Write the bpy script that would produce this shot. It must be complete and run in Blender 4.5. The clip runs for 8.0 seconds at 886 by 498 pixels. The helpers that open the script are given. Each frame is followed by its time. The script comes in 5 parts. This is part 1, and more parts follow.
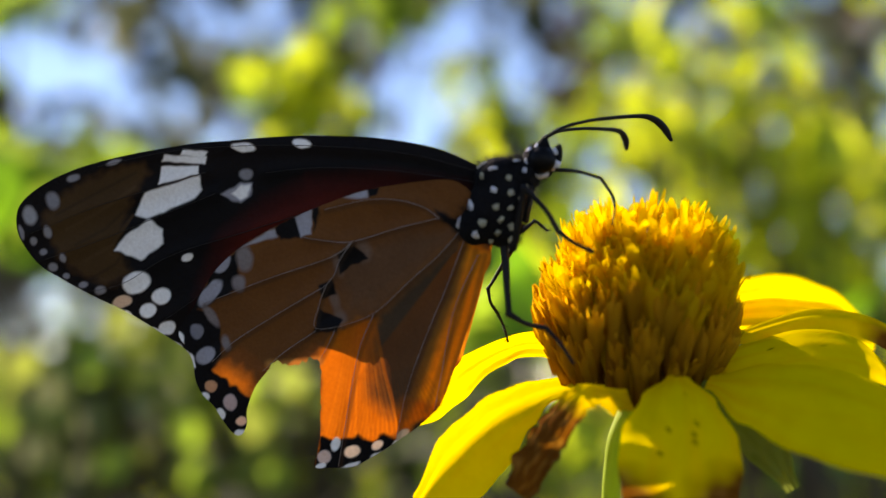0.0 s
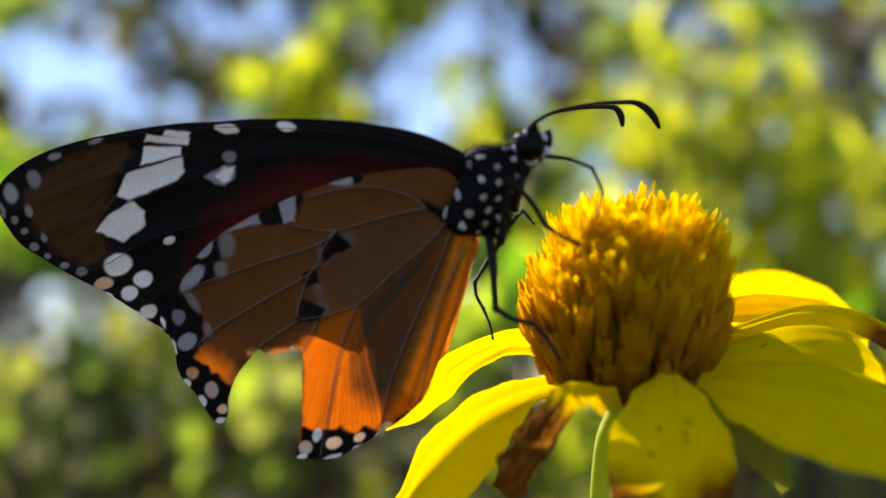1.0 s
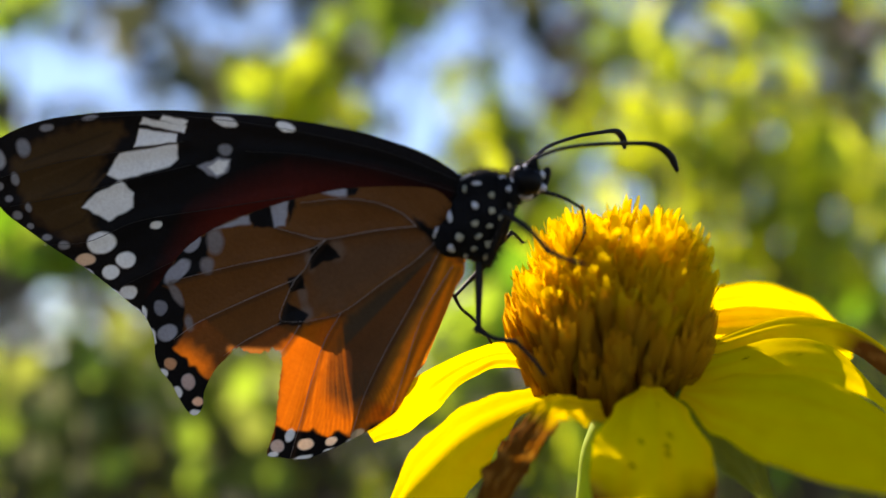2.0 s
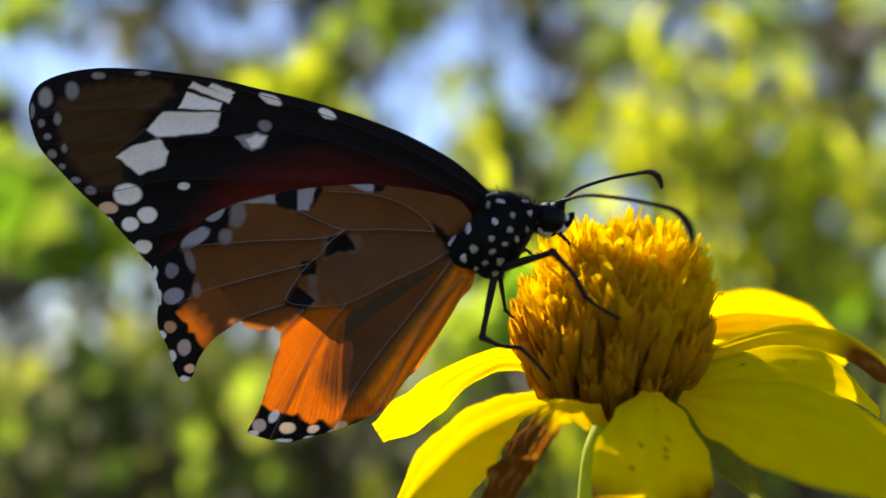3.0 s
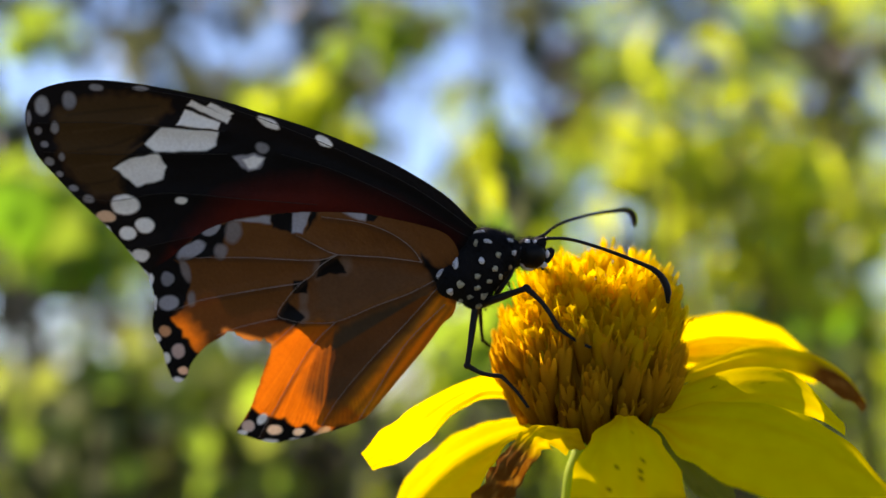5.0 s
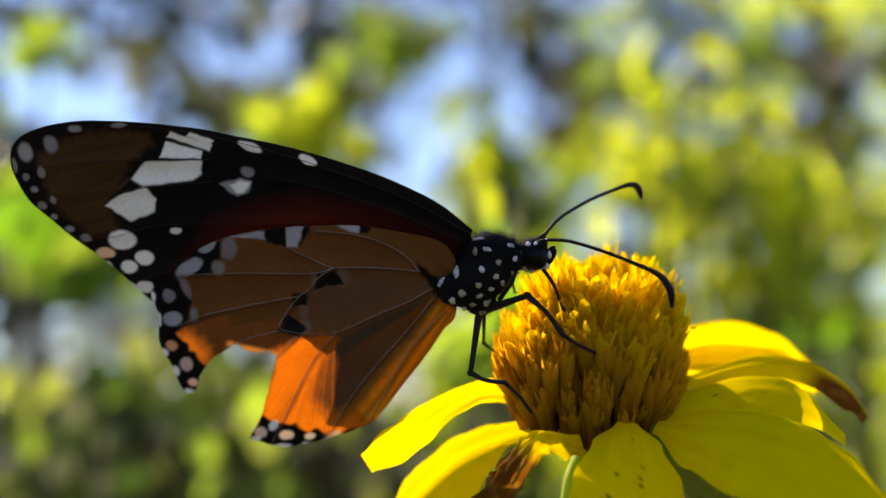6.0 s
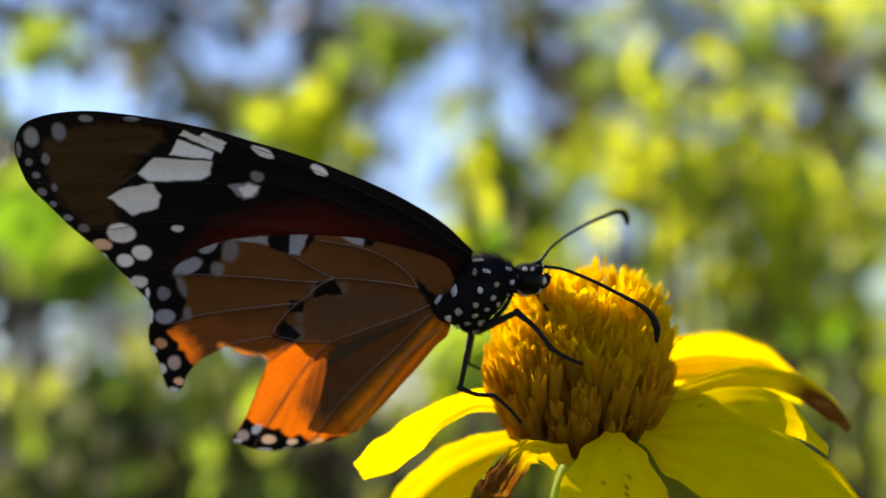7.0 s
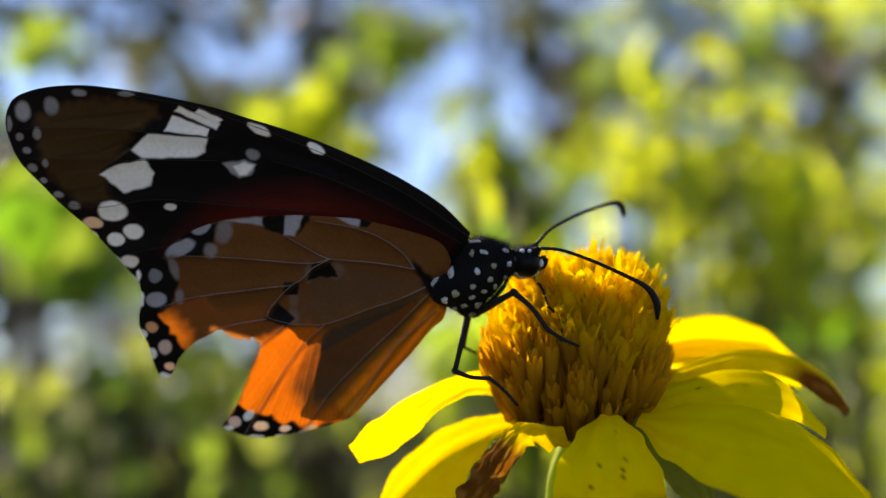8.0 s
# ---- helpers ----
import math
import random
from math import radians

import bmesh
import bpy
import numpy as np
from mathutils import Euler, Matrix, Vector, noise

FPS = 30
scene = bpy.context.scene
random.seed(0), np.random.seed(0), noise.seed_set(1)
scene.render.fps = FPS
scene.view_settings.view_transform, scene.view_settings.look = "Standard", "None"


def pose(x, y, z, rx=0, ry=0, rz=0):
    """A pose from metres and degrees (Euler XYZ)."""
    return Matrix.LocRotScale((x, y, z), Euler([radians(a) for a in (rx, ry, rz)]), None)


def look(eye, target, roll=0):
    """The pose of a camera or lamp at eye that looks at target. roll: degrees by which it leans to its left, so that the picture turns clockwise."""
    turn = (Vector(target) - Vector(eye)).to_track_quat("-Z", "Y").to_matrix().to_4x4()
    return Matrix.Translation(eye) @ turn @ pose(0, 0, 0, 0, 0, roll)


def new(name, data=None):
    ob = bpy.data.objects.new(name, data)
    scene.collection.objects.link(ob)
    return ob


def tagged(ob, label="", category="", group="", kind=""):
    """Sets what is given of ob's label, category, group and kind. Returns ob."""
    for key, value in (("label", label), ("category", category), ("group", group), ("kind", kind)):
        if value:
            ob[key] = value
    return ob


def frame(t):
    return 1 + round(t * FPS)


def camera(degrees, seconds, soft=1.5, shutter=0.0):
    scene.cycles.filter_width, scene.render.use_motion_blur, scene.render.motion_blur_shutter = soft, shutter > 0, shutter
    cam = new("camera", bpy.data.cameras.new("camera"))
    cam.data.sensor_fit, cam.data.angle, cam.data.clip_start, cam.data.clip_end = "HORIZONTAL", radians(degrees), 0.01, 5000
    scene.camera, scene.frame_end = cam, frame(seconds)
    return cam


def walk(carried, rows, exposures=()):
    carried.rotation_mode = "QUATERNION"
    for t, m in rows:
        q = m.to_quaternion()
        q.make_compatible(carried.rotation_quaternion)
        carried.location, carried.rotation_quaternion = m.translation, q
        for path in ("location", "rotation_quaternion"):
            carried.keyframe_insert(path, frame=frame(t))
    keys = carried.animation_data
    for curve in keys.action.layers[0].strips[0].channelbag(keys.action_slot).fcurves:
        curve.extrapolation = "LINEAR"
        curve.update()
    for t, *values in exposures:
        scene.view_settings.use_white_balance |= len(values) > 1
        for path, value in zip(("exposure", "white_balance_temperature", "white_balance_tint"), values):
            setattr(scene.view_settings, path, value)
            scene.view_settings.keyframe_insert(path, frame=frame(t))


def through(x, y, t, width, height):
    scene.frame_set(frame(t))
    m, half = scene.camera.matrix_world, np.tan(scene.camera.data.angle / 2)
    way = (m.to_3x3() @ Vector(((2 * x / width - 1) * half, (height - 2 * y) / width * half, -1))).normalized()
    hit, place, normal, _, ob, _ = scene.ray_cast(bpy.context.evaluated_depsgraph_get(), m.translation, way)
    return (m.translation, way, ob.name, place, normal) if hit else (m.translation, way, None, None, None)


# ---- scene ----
from mathutils.geometry import delaunay_2d_cdt

# The plan is drawn in a picture plane 80 mm before the lens: u runs right, v down,
# about 21 units to the millimetre; y is the depth in mm behind that plane.
MM = 0.001
DIST, SPAN = 80.0, 1681.3
LEVEL = pose(0, 0, 0.9, 9)      # the whole view is tilted up a little, 0.9 m over the ground


def plan(u, v, y=0.0):
    k = (DIST + y) / SPAN
    return Vector(((u - 784) * k, y, (441 - v) * k))


def mm_pose(x, y, z, rx=0, ry=0, rz=0):
    return pose(x * MM, y * MM, z * MM, rx, ry, rz)


# ---- camera ----
cam = camera(50, 8.0, 1.5)
CAMERA_ROWS = [
    (0.0, -74.00, -0.70),
    (0.5, -74.00, -0.62),
    (1.0, -74.00, -0.62),
    (1.5, -74.52, -0.52),
    (1.7, -75.05, -0.50),
    (2.8, -79.25, -0.30),
    (3.0, -80.48, -0.25),
    (3.5, -84.50, 0.00),
    (4.0, -88.00, 0.20),
    (4.5, -91.50, 0.40),
    (4.7, -92.73, 0.48),
    (5.8, -101.30, 1.05),
    (6.0, -102.00, 1.10),
    (8.0, -102.00, 1.10),
]
EXPOSURE = 1.74
walk(cam, [(t, LEVEL @ pose(0, y * MM, 0, 90 + up)) for t, y, up in CAMERA_ROWS], [(0.0, EXPOSURE, 7450, 24), (8.0, EXPOSURE, 7450, 24)])
cam.data.dof.use_dof = True
cam.data.dof.focus_distance = 0.0815
cam.data.dof.aperture_fstop = 11.0

FLOWER_ROWS = [
    (0.0, 16.35, 7.76, -5.02, -0.8, -0.0, -0.4),
    (0.5, 16.77, 6.72, -4.61, -0.8, 0.6, -0.3),
    (1.0, 14.91, 5.29, -4.38, -0.9, -0.1, 0.5),
    (1.5, 13.67, 5.10, -4.93, -1.3, -0.3, 0.4),
    (2.8, 14.38, 3.25, -5.69, -0.4, 0.2, 0.2),
    (3.0, 14.49, 2.75, -5.81, -0.3, 0.3, 0.2),
    (3.5, 14.53, -2.50, -5.80, 0.0, -0.0, 0.0),
    (4.0, 12.96, -3.97, -6.15, -0.9, -1.7, 0.7),
    (4.5, 12.94, -3.69, -7.50, -1.0, -1.7, 0.6),
    (4.7, 12.97, -5.10, -7.45, -0.9, -1.5, 0.6),
    (5.8, 13.14, -13.65, -7.14, -0.3, -0.2, 0.7),
    (6.0, 13.17, -14.84, -7.09, -0.2, 0.0, 0.7),
    (6.5, 12.68, -13.65, -8.28, -0.2, 0.2, 0.7),
    (7.0, 12.37, -13.10, -8.23, -0.5, 0.2, 0.9),
    (7.5, 13.01, -13.30, -7.19, -0.2, 0.0, 0.8),
    (8.0, 11.99, -13.72, -6.57, 0.2, 0.2, 0.8),
]
BUTTERFLY_ROWS = [
    (0.0, 4.86, 4.06, 3.01, -1.0, -15.7, -2.7),
    (0.5, 5.88, 2.66, 3.72, -0.3, -14.2, -5.4),
    (1.0, 3.83, 1.42, 3.84, 1.6, -14.5, -4.8),
    (1.5, 2.35, 0.97, 3.42, 2.4, -15.8, -2.1),
    (1.7, 2.75, 0.91, 2.91, 5.0, -14.0, -2.7),
    (2.8, 3.97, -0.56, 1.10, 1.5, 0.6, -1.8),
    (3.0, 4.67, -1.34, 1.06, -0.5, 0.6, -1.5),
    (3.5, 4.45, -6.50, 1.01, 0.9, -0.1, -0.2),
    (4.0, 3.15, -9.50, 1.06, 10.4, -0.3, -2.5),
    (4.2, 2.80, -9.78, 0.97, 10.6, -1.7, -1.7),
    (4.3, 2.24, -9.77, 0.96, 11.4, -5.3, -1.8),
    (4.4, 1.91, -9.56, 0.80, 12.8, -7.9, -2.6),
    (4.5, 2.36, -9.48, 0.49, 12.3, -4.8, -0.7),
    (4.6, 3.01, -8.96, -0.36, 10.9, 2.3, 2.0),
    (4.7, 3.52, -8.43, -0.71, 9.3, 6.3, 3.2),
    (5.8, 3.00, -19.43, 1.08, 13.5, -7.7, 0.3),
    (5.9, 3.20, -19.17, 0.48, 16.7, -3.4, 0.8),
    (6.0, 3.24, -18.83, -0.02, 17.1, 0.6, -0.1),
    (6.5, 3.13, -17.82, -1.80, 16.8, 3.0, 3.9),
    (7.0, 2.97, -16.02, -1.88, 16.3, 4.9, 5.2),
    (7.5, 3.72, -16.04, -0.81, 14.0, 4.3, 5.2),
    (8.0, 2.63, -16.80, -0.30, 14.8, 5.1, 6.4),
]
FOREWING_TURN = [(0.0, -2.0), (0.5, -1.8), (1.0, -1.8), (1.5, -2.4), (1.7, -1.3), (2.8, 0.0), (3.0, 0.0), (3.5, 0.0), (4.0, 1.0), (4.2, 1.5), (4.3, 0.4), (4.4, -0.8), (4.5, -1.1), (4.6, 0.1), (4.7, 0.4), (5.8, -4.6), (5.9, -3.3), (6.0, -3.1), (6.5, -4.0), (7.0, -2.9), (7.5, -3.1), (8.0, -2.4)]
FOREWING_SHIFT = [(0.0, 0.0, -0.3), (1.7, 0.0, -0.3), (2.8, 0.0, 0.0), (4.2, 0.0, 0.0), (5.8, 0.2, 0.3), (8.0, 0.2, 0.3)]      # x and z of its root, mm

# ---- world and sun ----
SUN_WAY = (LEVEL.to_3x3() @ Vector((-0.53, 0.73, 0.46))).normalized()      # towards the sun: behind the flower, high, a little left
world = bpy.data.worlds.new("world")
scene.world = world
world.use_nodes = True
wn = world.node_tree.nodes
sky = wn.new("ShaderNodeTexSky")
sky.sky_type, sky.sun_disc = "NISHITA", False
sky.sun_elevation = math.asin(SUN_WAY.z)
sky.sun_rotation = math.atan2(SUN_WAY.x, SUN_WAY.y)
world.node_tree.links.new(sky.outputs[0], wn["Background"].inputs[0])
wn["Background"].inputs[1].default_value = 0.068
sky.dust_density, sky.ozone_density, sky.air_density = 0.0, 4.5, 1.0
sun_data = bpy.data.lights.new("sun", "SUN")
sun_data.energy, sun_data.angle, sun_data.color = 4.4, radians(0.5), (1.0, 0.95, 0.86)
sun = new("sun", sun_data)
sun.matrix_world = look(SUN_WAY * 3, (0, 0, 0))


# ---- materials ----
def surface(name, color, other=None, rough=0.6, fine=900.0, coarse=120.0, bump=0.3, through=0.0, tint=None,
            attribute="", vary=False, random_by="", spec=0.3, clear=0.0):
    """A painted, grown or dusty surface: two scales of noise between two colours, a fine relief, and light let through thin blades."""
    m = bpy.data.materials.new(name)
    m.use_nodes = True
    nt = m.node_tree
    nodes, links = nt.nodes, nt.links
    bsdf, out = nodes["Principled BSDF"], nodes["Material Output"]
    bsdf.inputs["Roughness"].default_value = rough
    bsdf.inputs["Specular IOR Level"].default_value = spec
    place = nodes.new("ShaderNodeTexCoord")
    big, small = nodes.new("ShaderNodeTexNoise"), nodes.new("ShaderNodeTexNoise")
    for n, s, d in ((big, coarse, 3), (small, fine, 4)):
        n.inputs["Scale"].default_value, n.inputs["Detail"].default_value = s, d
        links.new(place.outputs["Object"], n.inputs["Vector"])
    both = nodes.new("ShaderNodeMath")
    both.operation = "MULTIPLY_ADD"
    both.inputs[1].default_value = 0.45
    half = nodes.new("ShaderNodeMath")
    half.operation = "MULTIPLY"
    half.inputs[1].default_value = 0.6
    links.new(small.outputs["Fac"], both.inputs[0])
    links.new(big.outputs["Fac"], half.inputs[0])
    links.new(half.outputs[0], both.inputs[2])
    mixed = nodes.new("ShaderNodeMix")
    mixed.data_type = "RGBA"
    ramp = nodes.new("ShaderNodeMapRange")
    ramp.inputs[1].default_value, ramp.inputs[2].default_value = 0.3, 0.75
    links.new(both.outputs[0], ramp.inputs[0])
    links.new(ramp.outputs[0], mixed.inputs[0])
    other = other or tuple(c * 0.7 for c in color)
    if attribute:
        att = nodes.new("ShaderNodeAttribute")
        att.attribute_name = attribute
        dim = nodes.new("ShaderNodeMix")
        dim.data_type, dim.blend_type = "RGBA", "MULTIPLY"
        dim.inputs[0].default_value = 1.0
        links.new(att.outputs["Color"], dim.inputs[6])
        dim.inputs[7].default_value = (*other, 1)
        links.new(att.outputs["Color"], mixed.inputs[6])
        links.new(dim.outputs[2], mixed.inputs[7])
    else:
        mixed.inputs[6].default_value = (*color, 1)
        mixed.inputs[7].default_value = (*other, 1)
    col = mixed.outputs[2]
    if random_by:
        if random_by == "island":
            rnd = nodes.new("ShaderNodeNewGeometry").outputs["Random Per Island"]
        else:
            rnd = nodes.new("ShaderNodeObjectInfo").outputs["Random"]
        spread = nodes.new("ShaderNodeMapRange")
        spread.inputs[3].default_value, spread.inputs[4].default_value = (0.85, 1.12) if random_by == "object" else (0.65, 1.3)
        links.new(rnd, spread.inputs[0])
        hsv = nodes.new("ShaderNodeHueSaturation")
        links.new(spread.outputs[0], hsv.inputs["Value"])
        links.new(col, hsv.inputs["Color"])
        col = hsv.outputs[0]
    links.new(col, bsdf.inputs["Base Color"])
    if bump:
        b = nodes.new("ShaderNodeBump")
        b.inputs["Strength"].default_value, b.inputs["Distance"].default_value = bump, 0.0002
        links.new(small.outputs["Fac"], b.inputs["Height"])
        links.new(b.outputs[0], bsdf.inputs["Normal"])
    if through:
        thin = nodes.new("ShaderNodeBsdfTranslucent")
        if tint:
            warm = nodes.new("ShaderNodeMix")
            warm.data_type, warm.blend_type = "RGBA", "MULTIPLY"
            warm.inputs[0].default_value = 1.0
            warm.inputs[7].default_value = (*tint, 1)
            links.new(col, warm.inputs[6])
            links.new(warm.outputs[2], thin.inputs["Color"])
        else:
            links.new(col, thin.inputs["Color"])
        mix = nodes.new("ShaderNodeMixShader")
        mix.inputs[0].default_value = through
        links.new(bsdf.outputs[0], mix.inputs[1])
        links.new(thin.outputs[0], mix.inputs[2])
        if vary:
            links.new(att.outputs["Alpha"], mix.inputs[0])
        links.new(mix.outputs[0], out.inputs["Surface"])
        if clear:      # what passes straight through the thinnest blades
            see = nodes.new("ShaderNodeBsdfTransparent")
            see.inputs["Color"].default_value = (0.98, 0.90, 0.15, 1)
            last = nodes.new("ShaderNodeMixShader")
            last.inputs[0].default_value = clear
            links.new(mix.outputs[0], last.inputs[1])
            links.new(see.outputs[0], last.inputs[2])
            links.new(last.outputs[0], out.inputs["Surface"])
    return m


WING = surface("wing_scales", (1, 1, 1), (0.72, 0.69, 0.67), 0.5, 3400, 300, 0.35, 0.42, (1.9, 1.25, 0.7), attribute="pattern", vary=True, spec=0.06)
VEIN = surface("wing_vein", (0.25, 0.215, 0.205), (0.11, 0.085, 0.08), 0.7, 2000, 300)
DARK_VEIN = surface("dark_vein", (0.005, 0.004, 0.004), None, 0.7, 2000, 300)
CHITIN = surface("black_chitin", (0.005, 0.005, 0.006), (0.010, 0.009, 0.009), 0.55, 2500, 400, 0.4, spec=0.15)
FUR = surface("black_fur", (0.004, 0.004, 0.005), (0.009, 0.009, 0.010), 0.9, 4000, 500, 0.8, spec=0.1)
WHITE = surface("white_scales", (0.62, 0.63, 0.68), (0.46, 0.46, 0.48), 0.85, 4000, 700, 0.5, spec=0.1)
CREAM = surface("cream_scales", (0.40, 0.39, 0.30), (0.28, 0.27, 0.19), 0.85, 4000, 700, 0.5, spec=0.1)
EYE = surface("compound_eye", (0.004, 0.0035, 0.0035), None, 0.4, 6000, 500, 0.15, spec=0.1)
ABDOMEN = surface("abdomen_fur", (0.10, 0.05, 0.02), (0.05, 0.025, 0.012), 0.85, 3000, 300, 0.5)
PETAL = surface("petal_yellow", (1, 1, 1), (0.88, 0.84, 0.7), 0.5, 700, 90, 0.3, 0.48, (1.04, 1.0, 0.3), attribute="pattern", spec=0.0)
FLORET = surface("floret_gold", (1, 1, 1), (0.8, 0.7, 0.6), 0.6, 1500, 300, 0.3, 0.5, (1.0, 0.96, 0.5), attribute="pattern", random_by="object", spec=0.0, clear=0.44)
TUBE = surface("floret_tube", (1, 1, 1), (0.8, 0.7, 0.6), 0.6, 1500, 300, 0.3, 0.5, (1.0, 0.96, 0.5), attribute="pattern", random_by="object", spec=0.0, clear=0.16)
FAR_FLORET = surface("floret_far", (0.88, 0.66, 0.010), (0.74, 0.52, 0.008), 0.6, 1500, 300, 0.3, 0.6, random_by="island", spec=0.0, clear=0.4)
CORE = surface("disc_core", (0.48, 0.25, 0.012), (0.34, 0.16, 0.008), 0.85, 1500, 300, 0.5, 0.4)
SEPAL = surface("sepal_green", (0.21, 0.25, 0.035), (0.17, 0.20, 0.028), 0.6, 700, 120, 0.3, 0.3)
STEM = surface("stem_green", (0.42, 0.52, 0.06), (0.32, 0.44, 0.045), 0.5, 700, 120, 0.3, 0.45)
# leaf tones from LIME to DARK also carry sunlit against shaded foliage
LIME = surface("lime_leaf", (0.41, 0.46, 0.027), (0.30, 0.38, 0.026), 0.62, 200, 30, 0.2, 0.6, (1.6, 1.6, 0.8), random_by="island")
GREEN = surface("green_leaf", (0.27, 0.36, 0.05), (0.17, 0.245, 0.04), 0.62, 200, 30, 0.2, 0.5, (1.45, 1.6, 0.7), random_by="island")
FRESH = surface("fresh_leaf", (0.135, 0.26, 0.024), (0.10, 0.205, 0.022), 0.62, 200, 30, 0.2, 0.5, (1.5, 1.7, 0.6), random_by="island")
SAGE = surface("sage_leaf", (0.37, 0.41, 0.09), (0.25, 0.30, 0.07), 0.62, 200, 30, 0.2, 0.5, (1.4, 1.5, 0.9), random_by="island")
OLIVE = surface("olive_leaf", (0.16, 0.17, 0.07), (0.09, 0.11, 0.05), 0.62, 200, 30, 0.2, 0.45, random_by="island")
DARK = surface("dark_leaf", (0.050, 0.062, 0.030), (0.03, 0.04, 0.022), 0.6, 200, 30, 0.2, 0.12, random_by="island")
BROWN = surface("dry_leaf", (0.13, 0.085, 0.05), (0.07, 0.045, 0.03), 0.8, 200, 30, 0.2, 0.15, random_by="island")
TWIG = surface("twig_bark", (0.10, 0.075, 0.05), (0.05, 0.038, 0.026), 0.85, 500, 60, 0.6)
SOIL = surface("soil_and_grass", (0.075, 0.055, 0.024), (0.022, 0.034, 0.010), 0.95, 30, 1.2, 0.6)


# ---- building helpers ----
def part(name, bm, material, parent, label="", smooth=True):
    me = bpy.data.meshes.new(name)
    bm.to_mesh(me)
    bm.free()
    me.materials.append(material)
    if smooth:
        me.shade_smooth()
    ob = new(name, me)
    ob.parent = parent
    return tagged(ob, label)


def spline(points, steps):
    """A smooth line (Catmull-Rom) through points, steps to a span."""
    p = [Vector(q) for q in points]
    p = [2 * p[0] - p[1], *p, 2 * p[-1] - p[-2]]
    line = []
    for i in range(1, len(p) - 2):
        for k in range(steps):
            t = k / steps
            line.append(0.5 * (2 * p[i] + (p[i + 1] - p[i - 1]) * t + (2 * p[i - 1] - 5 * p[i] + 4 * p[i + 1] - p[i + 2]) * t * t
                               + (3 * p[i] - p[i - 1] - 3 * p[i + 1] + p[i + 2]) * t ** 3))
    return [*line, p[-2]]


def tube(bm, line, radii, sides=8):
    """A round rod along line (mm), its radius passing through radii; closed at both ends."""
    n = len(line)
    rings = []
    side = None
    for i, c in enumerate(line):
        way = (line[min(i + 1, n - 1)] - line[max(i - 1, 0)]).normalized()
        if side is None:
            side = way.orthogonal().normalized()
        side = (side - way * side.dot(way)).normalized()
        up = way.cross(side)
        s = i / (n - 1) * (len(radii) - 1)
        j = min(int(s), len(radii) - 2)
        r = radii[j] + (radii[j + 1] - radii[j]) * (s - j)
        rings.append([bm.verts.new((c + (side * math.cos(a) + up * math.sin(a)) * r) * MM)
                      for a in (2 * math.pi * k / sides for k in range(sides))])
    for a, b in zip(rings, rings[1:]):
        for k in range(sides):
            bm.faces.new((a[k], a[(k + 1) % sides], b[(k + 1) % sides], b[k]))
    bm.faces.new(rings[0][::-1])
    bm.faces.new(rings[-1])
    return bm


def blob(bm, centre, axes, turn=None, rough=0.0, rings=16, sides=24):
    """A rounded body about centre (mm) with three half axes, its skin uneven by rough (mm)."""
    turn = turn or Matrix.Identity(3)
    grid = []
    for i in range(rings + 1):
        a = math.pi * i / rings
        row = []
        for k in range(1 if i in (0, rings) else sides):
            b = 2 * math.pi * k / sides
            d = Vector((math.cos(a), math.sin(a) * math.cos(b), math.sin(a) * math.sin(b)))
            q = Vector((d.x * axes[0], d.y * axes[1], d.z * axes[2]))
            q += d * rough * noise.noise(q * 1.3 + centre)
            row.append(bm.verts.new((centre + turn @ q) * MM))
        grid.append(row)
    for i in range(rings):
        a, b = grid[i], grid[i + 1]
        for k in range(sides):
            k2 = (k + 1) % sides
            if len(a) == 1:
                bm.faces.new((a[0], b[k2], b[k]))
            elif len(b) == 1:
                bm.faces.new((a[k], a[k2], b[0]))
            else:
                bm.faces.new((a[k], a[k2], b[k2], b[k]))
    return bm


def axis_frame(origin, along, up):
    """A pose whose x runs along, with z as near to up as can be."""
    x = along.normalized()
    z = (up - x * up.dot(x)).normalized()
    y = z.cross(x)
    m = Matrix((x, y, z)).transposed().to_4x4()
    m.translation = origin
    return m


# ---- ground ----
def build_ground():
    bm = bmesh.new()
    n, reach = 80, 400.0
    grid = []
    for i in range(n + 1):
        row = []
        for j in range(n + 1):
            x, y = ((2 * k / n - 1) for k in (i, j))
            x, y = math.copysign(abs(x) ** 3, x) * reach, math.copysign(abs(y) ** 3, y) * reach
            row.append(bm.verts.new((x, y, 0.05 * noise.noise(Vector((x, y, 0)) * 0.4) - 0.02)))
        grid.append(row)
    for i in range(n):
        for j in range(n):
            bm.faces.new((grid[i][j], grid[i + 1][j], grid[i + 1][j + 1], grid[i][j + 1]))
    ob = part("ground", bm, SOIL, None)
    tagged(ob, "brown soil with patches of low dry grass", "ground", kind="structure")


build_ground()

# ---- butterfly ----
BODY = plan(880, 420, -2.0)
butterfly = tagged(new("butterfly"), "tawny orange butterfly, black white-spotted wings, feeding on a yellow flower", "butterfly")


def near_wing_depth(u):
    return -3.3 + (840 - u) / 21 * 0.10


def on_body(u, v, y):
    return plan(u, v, y) - BODY


def inside(poly, u, v):
    """Which of the places (u, v) lie inside the polygon."""
    res = np.zeros(len(u), bool)
    j = len(poly) - 1
    for i in range(len(poly)):
        (x1, y1), (x2, y2) = poly[i], poly[j]
        cut = ((y1 > v) != (y2 > v)) & (u < (x2 - x1) * (v - y1) / (y2 - y1 + 1e-9) + x1)
        res ^= cut
        j = i
    return res


